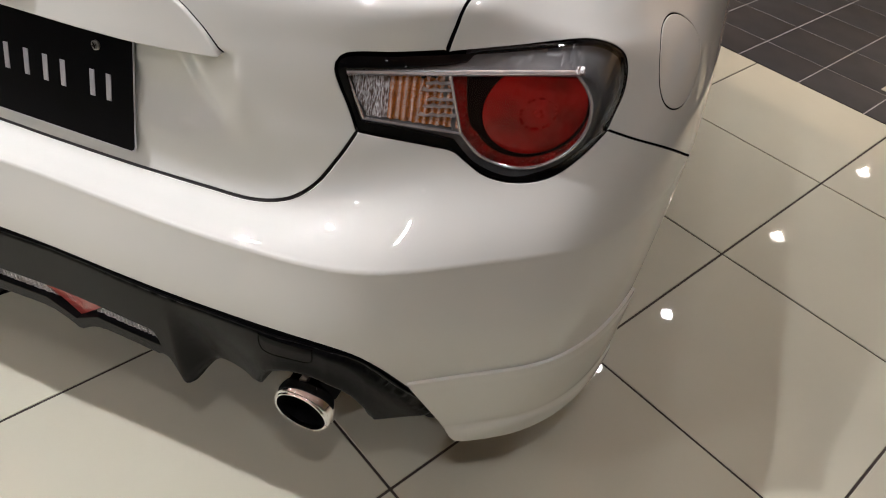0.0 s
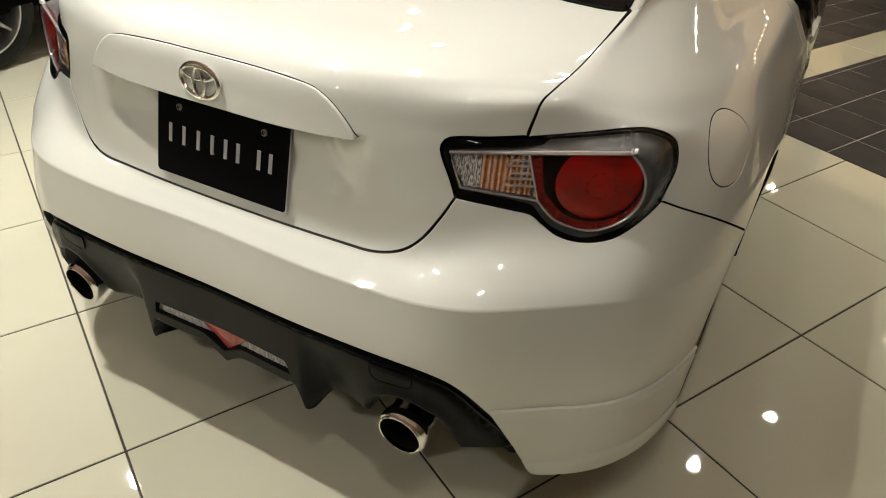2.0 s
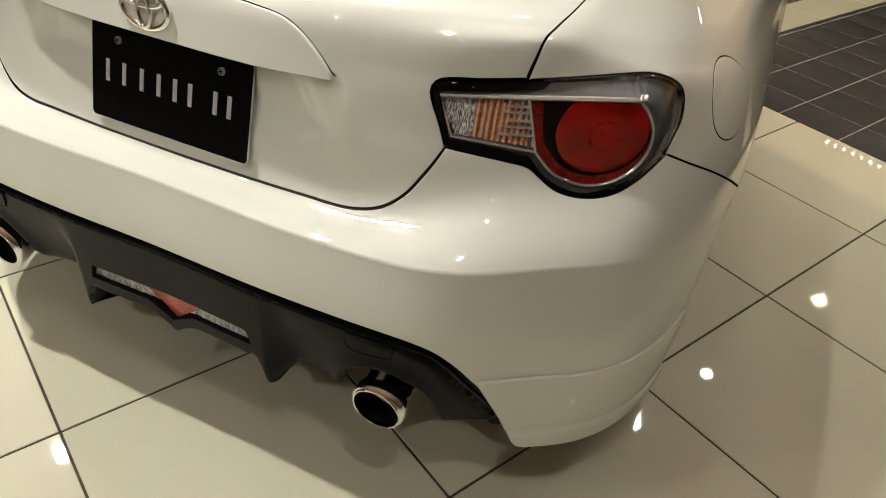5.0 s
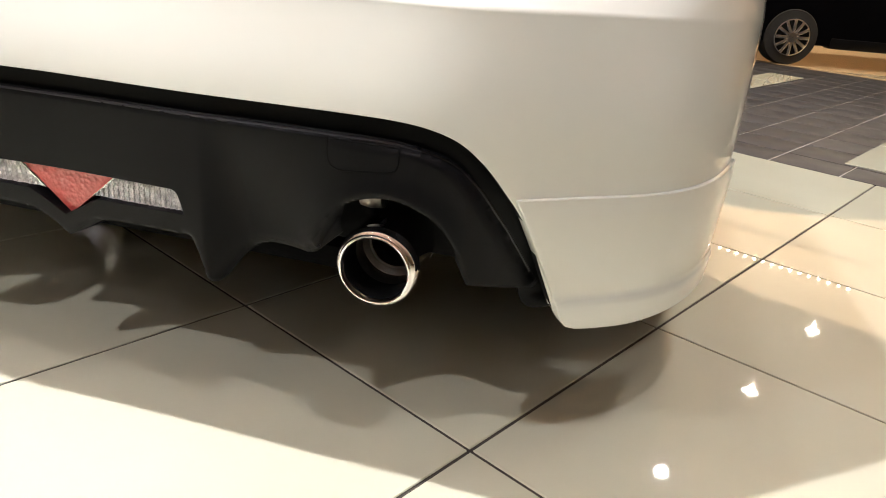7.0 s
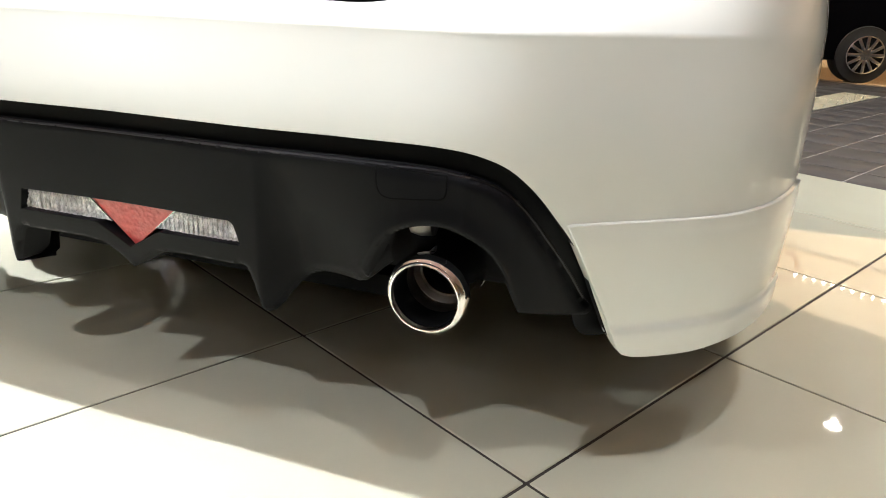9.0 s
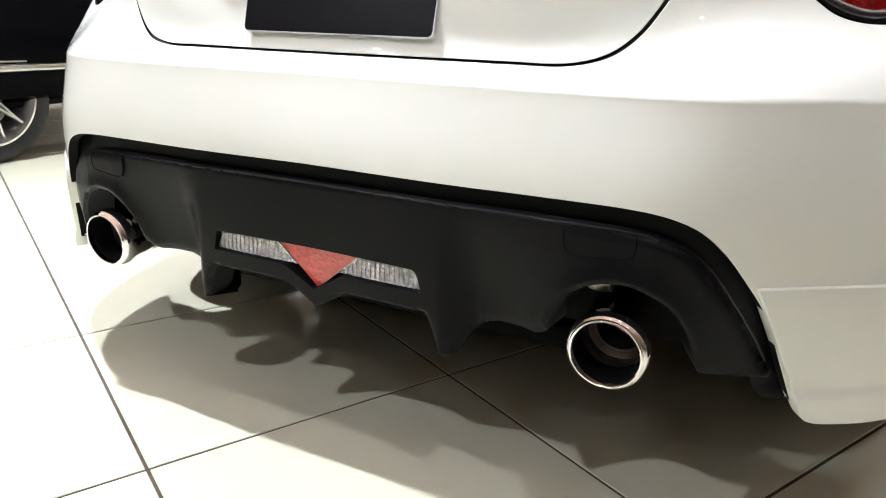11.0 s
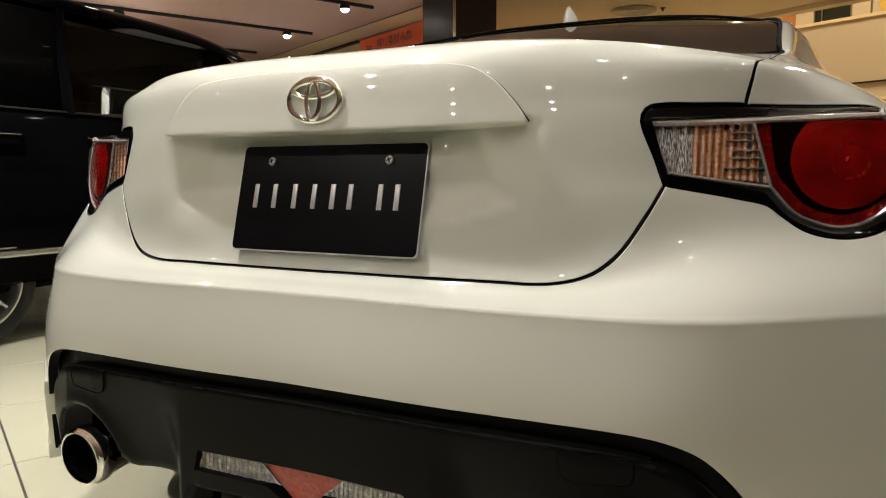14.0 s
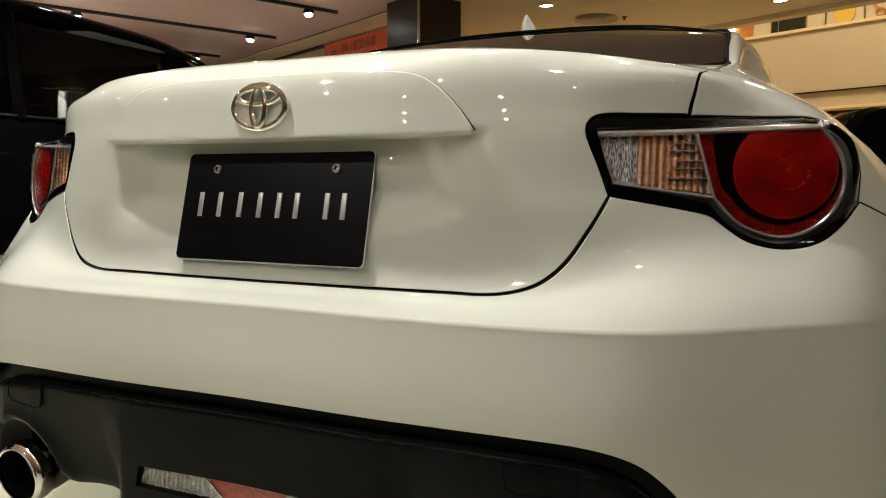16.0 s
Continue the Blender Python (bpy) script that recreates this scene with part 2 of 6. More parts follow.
columns(AMBER)
LAMP_GREY = faceted(material("lamp_grey", (0.13, 0.13, 0.125), 0.30, metal=0.45, spread=0.3, scale=25), 30, 0.06, cells=False, stretch=(0.3, 0.3, 1))
LENS = clear_material("clear_lens", (0.98, 0.98, 0.97), gloss=0.8)
DARK_GLASS = material("dark_glass", (0.003, 0.003, 0.003), 0.03, spread=0.1)
DARK_GLASS.node_tree.nodes["Principled BSDF"].inputs["Specular IOR Level"].default_value = 0.18
VAN_GLASS = material("black_privacy_glass", (0.0015, 0.0015, 0.0015), 0.04, spread=0.1)
VAN_GLASS.node_tree.nodes["Principled BSDF"].inputs["Specular IOR Level"].default_value = 0.03
TINTED = clear_material("tinted_glass", (0.80, 0.81, 0.80), even=0.012)
FILM = clear_material("clear_film", (0.90, 0.90, 0.88), rough=0.10)
BLACK_PAINT = material("black_car_paint", (0.002, 0.002, 0.0025), 0.06, spread=0.2, scale=4)
BLACK_PAINT.node_tree.nodes["Principled BSDF"].inputs["Specular IOR Level"].default_value = 0.025
CREAM_TILE = tile_material("cream_polished_tile", (0.585, 0.575, 0.435), 0.03, 0.035, coat=0.5)
DARK_TILE = tile_material("charcoal_tile", (0.026, 0.026, 0.028), 0.42, 0.14)
DARK_TILE.node_tree.nodes["Principled BSDF"].inputs["Specular IOR Level"].default_value = 0.16
GROUT = material("dark_grout", (0.055, 0.045, 0.035), 0.85, spread=0.3, scale=30, bump=0.3)
PALE_GROUT = material("grey_grout", (0.40, 0.39, 0.37), 0.8, spread=0.2, scale=20)
COURT_FLOOR = material("polished_cream_court_floor", (0.62, 0.52, 0.34), 0.05, coat=0.5, spread=0.05, scale=1.5, bump=0.02, bump_scale=4)
TAN_STRIP = material("tan_threshold_strip", (0.36, 0.26, 0.14), 0.35, spread=0.12, scale=12)
CEILING_PAINT = material("ceiling_plaster", (0.72, 0.49, 0.40), 0.8, spread=0.04, scale=1.2, bump=0.1, bump_scale=80)
HALL_PAINT = material("hall_plaster", (0.84, 0.67, 0.42), 0.75, spread=0.04, scale=1.0, bump=0.1, bump_scale=60)
WALL_PAINT = material("wall_plaster", (0.62, 0.52, 0.37), 0.7, spread=0.04, scale=0.8, bump=0.1, bump_scale=60)
BROWN_PANEL = material("dark_brown_panel", (0.030, 0.020, 0.014), 0.35, spread=0.15, scale=3)
BROWN_PANEL.node_tree.nodes["Principled BSDF"].inputs["Specular IOR Level"].default_value = 0.15
ORANGE = material("orange_banner_cloth", (0.75, 0.11, 0.03), 0.7, spread=0.06, scale=6, bump=0.1)
WOOD = material("orange_wood_panel", (0.48, 0.20, 0.06), 0.4, spread=0.25, scale=4)
BLACK_METAL = material("black_track_metal", (0.012, 0.011, 0.010), 0.45, spread=0.15)
SHOP_CREAM = material("shop_cream_panel", (0.62, 0.53, 0.38), 0.6, spread=0.05)
YELLOW = material("yellow_sign", (0.75, 0.50, 0.08), 0.5, spread=0.06)
DARK_GREEN = material("dark_green_glass", (0.012, 0.022, 0.02), 0.08, coat=1.0, spread=0.1)
SPOT_GLOW = glow_material("lit_spot_glass", (1.0, 0.95, 0.88), 80)
DOWN_GLOW = glow_material("lit_downlight", (1.0, 0.90, 0.72), 14)
SHOP_GLOW = glow_material("lit_shop_lamp", (1.0, 0.62, 0.28), 9)
HALL_GLOW = glow_material("lit_hall_cove", (1.0, 0.85, 0.60), 3.0)
STICKER = material("orange_sticker", (0.80, 0.36, 0.03), 0.5, spread=0.05)
SILVER_TRIM = material("silver_trim", (0.55, 0.54, 0.51), 0.22, metal=1.0, spread=0.06)
BULB_GLOW = glow_material("lit_bulb", (1.0, 0.80, 0.50), 25)
WHITE_PAINT = material("white_van_paint", (0.62, 0.62, 0.60), 0.3, coat=0.8, spread=0.03, scale=3)

# ---- mesh helpers ----------------------------------------------------------
from mathutils.geometry import delaunay_2d_cdt

BASES = {}  # where each parent stands


def thing(name, at, label, category, group="", kind=""):
    ob = new(name)
    ob.empty_display_size = 0.1
    ob.location = at
    BASES[name] = Vector(at)
    ob["base"] = tuple(at)
    return tagged(ob, label, category, group, kind)


def adopt(ob, parent):
    if parent is not None:
        ob.parent = parent
        base = parent
        while base.parent is not None:
            base = base.parent
        ob.matrix_parent_inverse = Matrix.Translation(Vector(base.location)).inverted() if base is parent else Matrix.Identity(4)
    return ob


def part(name, bm, mat, parent, label="", smooth=True):
    """Links a bmesh, given in world places, as one mesh under a thing or a part."""
    data = bpy.data.meshes.new(name)
    bm.to_mesh(data)
    bm.free()
    data.materials.append(mat)
    if smooth:
        data.shade_smooth()
        data.set_sharp_from_angle(angle=radians(38))
    ob = adopt(new(name, data), parent)
    return tagged(ob, label)


def raw(name, verts, faces, normals, mat, parent, label="", dark=()):
    data = bpy.data.meshes.new(name)
    data.from_pydata([tuple(v) for v in verts], [], [tuple(f) for f in faces])
    data.materials.append(mat)
    # Faces inside panel gaps go black, for rubber and the shade down there.
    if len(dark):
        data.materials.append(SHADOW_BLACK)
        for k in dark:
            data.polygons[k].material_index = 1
    data.shade_smooth()
    if normals is not None:
        data.normals_split_custom_set_from_vertices([tuple(n) for n in normals])
    return tagged(adopt(new(name, data), parent), label)


def box(bm, lo, hi, bevel=0.0, m=None, segments=2):
    ret = bmesh.ops.create_cube(bm, size=1)
    vs = ret["verts"]
    c, s = [(a + b) / 2 for a, b in zip(lo, hi)], [b - a for a, b in zip(lo, hi)]
    bmesh.ops.transform(bm, matrix=(m or Matrix.Identity(4)) @ Matrix.Translation(c) @ Matrix.Diagonal((*s, 1)), verts=vs)
    if bevel:
        es = list({e for v in vs for e in v.link_edges})
        bmesh.ops.bevel(bm, geom=es, offset=bevel, segments=segments, affect="EDGES", profile=0.5)


def box_bm(lo, hi, bevel=0.0, m=None):
    bm = bmesh.new()
    box(bm, lo, hi, bevel, m)
    return bm


def lathe(bm, profile, m, n=48, closed=False):
    """Turns (radius, height) pairs round the local z axis."""
    rings = []
    for r, h in profile:
        rings.append([bm.verts.new(m @ Vector((r * math.cos(2 * math.pi * k / n), r * math.sin(2 * math.pi * k / n), h))) for k in range(n)])
    pairs = list(zip(rings, rings[1:]))
    if closed:
        pairs.append((rings[-1], rings[0]))
    for a, b in pairs:
        for k in range(n):
            bm.faces.new((a[k], a[(k + 1) % n], b[(k + 1) % n], b[k]))
    return rings


def lathe_bm(profile, m, n=48, closed=False, cap=False):
    bm = bmesh.new()
    rings = lathe(bm, profile, m, n, closed)
    if cap:
        bm.faces.new(rings[0])
        bm.faces.new(rings[-1])
    bmesh.ops.recalc_face_normals(bm, faces=bm.faces)
    return bm


def tube_bm(path, radius, n=10, squash=None, closed=False):
    """A round bar along a path of places."""
    bm, rings = bmesh.new(), []
    pts = [Vector(p) for p in path]
    for i, p in enumerate(pts):
        a, b = (pts[i - 1], pts[(i + 1) % len(pts)]) if closed else (pts[max(i - 1, 0)], pts[min(i + 1, len(pts) - 1)])
        d = (b - a).normalized()
        side = d.cross(Vector((0, 1, 0)) if abs(d.y) < 0.9 else Vector((0, 0, 1))).normalized()
        up = side.cross(d)
        r = radius[i] if isinstance(radius, (list, tuple)) else radius
        rings.append([bm.verts.new(p + side * (r * math.cos(2 * math.pi * k / n)) + up * (r * math.sin(2 * math.pi * k / n) * (squash or 1))) for k in range(n)])
    for a, b in list(zip(rings, rings[1:])) + ([(rings[-1], rings[0])] if closed else []):
        for k in range(n):
            bm.faces.new((a[k], a[(k + 1) % n], b[(k + 1) % n], b[k]))
    if not closed:
        bm.faces.new(rings[0][::-1])
        bm.faces.new(rings[-1])
    bmesh.ops.recalc_face_normals(bm, faces=bm.faces)
    return bm


def smooth_curve(points, step=0.006):
    """A rounded line through places (any dimension), sampled at even steps."""
    p = np.array(points, float)
    if len(p) == 2:
        n = max(2, int(np.linalg.norm(p[1] - p[0]) / step))
        return p[0] + (p[1] - p[0]) * np.linspace(0, 1, n + 1)[:, None]
    out = []
    for i in range(len(p) - 1):
        a, b, c, d = p[max(i - 1, 0)], p[i], p[i + 1], p[min(i + 2, len(p) - 1)]
        n = max(2, int(np.linalg.norm(c - b) / step))
        f = (np.arange(n) / n)[:, None]
        m0, m1 = (c - a) / 2, (d - b) / 2
        h = np.linalg.norm(c - b)
        m0 = m0 / max(np.linalg.norm(m0), 1e-9) * h
        m1 = m1 / max(np.linalg.norm(m1), 1e-9) * h
        out.append((2 * f**3 - 3 * f**2 + 1) * b + (f**3 - 2 * f**2 + f) * m0 + (3 * f**2 - 2 * f**3) * c + (f**3 - f**2) * m1)
    return np.concatenate(out + [p[-1:]])


def joined(*curves):
    """Lines end to end as one loop, without doubled places."""
    pts = np.concatenate(curves)
    keep = np.linalg.norm(pts - np.roll(pts, 1, 0), axis=1) > 1e-4
    return pts[keep]


def mirrored(half):
    """A loop from its right half, which runs from the middle to the middle."""
    other = half[::-1] * np.array([-1, 1])
    return joined(half, other)


def inside(p, loop):
    x, y = p[:, 0][:, None], p[:, 1][:, None]
    a, b = loop, np.roll(loop, -1, 0)
    cross = ((a[:, 1] > y) != (b[:, 1] > y)) & (x < (b[:, 0] - a[:, 0]) * (y - a[:, 1]) / (b[:, 1] - a[:, 1] + 1e-15) + a[:, 0])
    return cross.sum(1) % 2 == 1


def turned(loop, positive=True):
    area = (loop[:, 0] * np.roll(loop[:, 1], -1) - np.roll(loop[:, 0], -1) * loop[:, 1]).sum()
    return loop if (area > 0) == positive else loop[::-1]


def outward(loop):
    """Per point, the way out of an anticlockwise loop."""
    d = np.roll(loop, -1, 0) - np.roll(loop, 1, 0)
    n = np.stack([d[:, 1], -d[:, 0]], 1)
    return n / np.maximum(np.linalg.norm(n, axis=1, keepdims=True), 1e-9)


def shrunk(loop, by):
    loop = turned(loop)
    return loop - outward(loop) * by


def frames_of(skin_at, uv, outside):
    e = 4e-4
    p = skin_at(uv[:, 0], uv[:, 1])
    du = skin_at(uv[:, 0] + e, uv[:, 1]) - skin_at(uv[:, 0] - e, uv[:, 1])
    dv = skin_at(uv[:, 0], uv[:, 1] + e) - skin_at(uv[:, 0], uv[:, 1] - e)
    n = np.cross(du, dv)
    n /= np.maximum(np.linalg.norm(n, axis=1, keepdims=True), 1e-12)
    return p, n * outside


def skin(name, skin_at, loops, spacing, mat, parent, label="", gap=0.0034, roll=0.0012, depth=0.016, sides=(1,), outside=1, lift=0.0, rows=()):
    """A body panel: the stretch of a skin inside a loop, less its holes, with rolled edges. Returns one object a side."""
    rings = [turned(shrunk(loops[0], gap))] + [turned(shrunk(h, -gap), False) for h in loops[1:]]
    lo, hi = rings[0].min(0), rings[0].max(0)
    xs, ys = np.arange(lo[0], hi[0], spacing), np.arange(lo[1], hi[1], spacing * 0.866)
    gx, gy = np.meshgrid(xs, ys)
    gx = gx + (np.arange(len(ys)) % 2)[:, None] * spacing / 2
    grid = np.stack([gx.ravel(), gy.ravel()], 1)
    ok = inside(grid, rings[0])
    for h in rings[1:]:
        ok &= ~inside(grid, h)
    grid = grid[ok]
    for v in rows:  # extra rows of points along a sharp fold
        grid = grid[np.abs(grid[:, 1] - v) > 0.45 * spacing]
    for v in rows:
        r = np.stack([np.arange(lo[0], hi[0], spacing * 0.7), np.full(len(np.arange(lo[0], hi[0], spacing * 0.7)), v)], 1)
        ok = inside(r, rings[0])
        for h in rings[1:]:
            ok &= ~inside(r, h)
        grid = np.concatenate([grid, r[ok]])
    edge = np.concatenate(rings)
    far = np.array([np.min(((edge - g) ** 2).sum(1)) for g in grid]) > (0.5 * spacing) ** 2 if len(grid) else np.zeros(0, bool)
    verts = np.concatenate([edge, grid[far]]) if len(grid) else edge
    links, at = [], 0
    for r in rings:
        links += [(at + k, at + (k + 1) % len(r)) for k in range(len(r))]
        at += len(r)
    vs, _, fs, source, _, _ = delaunay_2d_cdt([Vector(v) for v in verts], links, [], 0, 1e-7)
    uv = np.array([tuple(v) for v in vs])
    tri = np.array([f for f in fs if len(f) == 3])
    mid = uv[tri].mean(1)
    keep = inside(mid, rings[0])
    for h in rings[1:]:
        keep &= ~inside(mid, h)
    tri = tri[keep]
    where = {}
    for k, src in enumerate(source):
        for s in src:
            where[s] = k
    p, n = frames_of(skin_at, uv, outside)
    p = p + n * lift
    a, b, c = p[tri[:, 0]], p[tri[:, 1]], p[tri[:, 2]]
    wrong = (np.cross(b - a, c - a) * n[tri[:, 0]]).sum(1) < 0
    tri[wrong] = tri[wrong][:, ::-1]
    pts, nrm, faces = list(p), list(n), [tuple(map(int, t)) for t in tri]
    at, dark = 0, []
    for r in rings:
        idx = [where[at + k] for k in range(len(r))]
        at += len(r)
        away = outward(r)
        q = skin_at(r[:, 0] + away[:, 0] * 1e-3, r[:, 1] + away[:, 1] * 1e-3) - skin_at(r[:, 0], r[:, 1])
        q /= np.maximum(np.linalg.norm(q, axis=1, keepdims=True), 1e-12)
        base = np.array([p[i] for i in idx])
        up = np.array([n[i] for i in idx])
        start = len(pts)
        for pos, nn in ((base + q * roll * 0.7 - up * roll * 0.3, up + q), (base + q * roll - up * roll, up * 0.2 + q), (base + q * roll - up * (roll + depth), q)):
            pts += list(pos)
            nrm += list(nn / np.linalg.norm(nn, axis=1, keepdims=True))
        m = len(r)
        ladder = [idx] + [list(range(start + j * m, start + (j + 1) * m)) for j in range(3)]
        for level, (x, y) in enumerate(zip(ladder, ladder[1:])):
            for k in range(m):
                # Deep edge walls of painted panels go black: the gap's shade as colour.
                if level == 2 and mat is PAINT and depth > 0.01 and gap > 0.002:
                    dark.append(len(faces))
                f = (x[k], y[k], y[(k + 1) % m], x[(k + 1) % m])
                fa, fb, fc = pts[f[0]], pts[f[1]], pts[f[2]]
                w = np.cross(fb - fa, fc - fa) @ (nrm[f[1]] + nrm[f[0]])
                faces.append(f if w >= 0 else f[::-1])
    out = []
    for s in sides:
        mv = np.array(pts) * (s, 1, 1)
        mn = np.array(nrm) * (s, 1, 1)
        out.append(raw(name, mv, faces if s > 0 else [f[::-1] for f in faces], mn, mat, parent[0 if s > 0 else 1] if isinstance(parent, tuple) else parent, label, dark))
    return out


def lowered(loft, depth, outside=1, bulge=None):
    """The skin pushed in by a depth, for what lies under it."""
    def at(u, v):
        uv = np.stack([u, v], 1)
        p, n = frames_of(loft, uv, outside)
        d = depth if bulge is None else depth - bulge(u, v)
        return p - n * np.reshape(d, (-1, 1)) if np.ndim(d) else p - n * d
    return at
# ---- smooth lofted skins -------------------------------------------------
def spline_matrix(t):
    """Maps knot values to the second derivatives of the natural cubic through them."""
    n = len(t)
    a, r = np.eye(n), np.zeros((n, n))
    for i in range(1, n - 1):
        h0, h1 = t[i] - t[i - 1], t[i + 1] - t[i]
        a[i, i - 1 : i + 2] = h0 / 6, (h0 + h1) / 3, h1 / 6
        r[i, i - 1 : i + 2] = 1 / h0, -1 / h0 - 1 / h1, 1 / h1
    return np.linalg.solve(a, r)


class Loft:
    """A skin through lines of stations on the right half, mirrored to the left. u runs along the lines, v across them, both in metres."""

    def __init__(self, lines, closed=True):
        right = np.array(lines, float)
        flip = np.array([-1, 1, 1])
        parts = [right[:, :0:-1] * flip, right]
        if closed:
            parts = [right[:, -3:-1], *parts, right[:, -2:-4:-1] * flip]
        self.p = np.concatenate(parts, 1)
        step = np.linalg.norm(np.diff(self.p, axis=1), axis=2).mean(0)
        zero = right.shape[1] - 1 + (2 if closed else 0)
        self.t = np.r_[0, np.cumsum(step)]
        self.t -= self.t[zero]
        self.dd = spline_matrix(self.t)
        self.stations = self.t[zero : zero + right.shape[1]]
        self.v = np.r_[0, np.cumsum(np.linalg.norm(np.diff(right[:, :7], axis=0), axis=2).mean(1))]

    def __call__(self, u, v):
        u, v = np.asarray(u, float), np.asarray(v, float)
        t = self.t
        i = np.clip(np.searchsorted(t, u) - 1, 0, len(t) - 2)
        h = t[i + 1] - t[i]
        a, b = (t[i + 1] - u) / h, (u - t[i]) / h
        w = np.zeros((len(u), len(t)))
        k = np.arange(len(u))
        w[k, i] += a
        w[k, i + 1] += b
        w += ((a**3 - a) * h * h / 6)[:, None] * self.dd[i] + ((b**3 - b) * h * h / 6)[:, None] * self.dd[i + 1]
        c = np.einsum("nj,kjd->nkd", w, self.p)
        s = self.v
        j = np.clip(np.searchsorted(s, v) - 1, 0, len(s) - 2)

        def tangent(m):
            lo, hi = np.maximum(m - 1, 0), np.minimum(m + 1, len(s) - 1)
            d0 = (c[k, m] - c[k, lo]) / np.maximum(s[m] - s[lo], 1e-9)[:, None]
            d1 = (c[k, hi] - c[k, m]) / np.maximum(s[hi] - s[m], 1e-9)[:, None]
            h0, h1 = (s[m] - s[lo])[:, None], (s[hi] - s[m])[:, None]
            return (d0 * h1 + d1 * h0) / (h0 + h1)

        g = (s[j + 1] - s[j])[:, None]
        f = ((v - s[j]) / (s[j + 1] - s[j]))[:, None]
        return ((2 * f**3 - 3 * f**2 + 1) * c[k, j] + (f**3 - 2 * f**2 + f) * g * tangent(j)
                + (3 * f**2 - 2 * f**3) * c[k, j + 1] + (f**3 - f**2) * g * tangent(j + 1))

    def grid(self, u0, u1, n=160, m=90):
        uu, vv = np.meshgrid(np.linspace(u0, u1, n), np.linspace(0, self.v[-1], m))
        return uu.ravel(), vv.ravel(), self(uu.ravel(), vv.ravel())

    def near(self, points, span=(0.0, 1.6)):
        """The (u, v) of the skin's places nearest to the given points."""
        uu, vv, pp = self.grid(*span)
        q = np.array(points, float)
        best = ((pp[None] - q[:, None]) ** 2).sum(-1).argmin(1)
        u, v = uu[best].copy(), vv[best].copy()
        for _ in range(12):
            p, e = self(u, v), 1e-4
            du, dv = (self(u + e, v) - p) / e, (self(u, v + e) - p) / e
            r = q - p
            aa, bb, cc = (du * du).sum(1), (du * dv).sum(1), (dv * dv).sum(1)
            x, y = (du * r).sum(1), (dv * r).sum(1)
            det = np.maximum(aa * cc - bb * bb, 1e-9)
            u = u + np.clip((cc * x - bb * y) / det, -0.05, 0.05)
            v = np.clip(v + np.clip((aa * y - bb * x) / det, -0.05, 0.05), 0, self.v[-1])
        return np.stack([u, v], 1)


def line(z, *xy):
    return [(p[0], p[1], p[2] if len(p) > 2 else z) for p in xy]


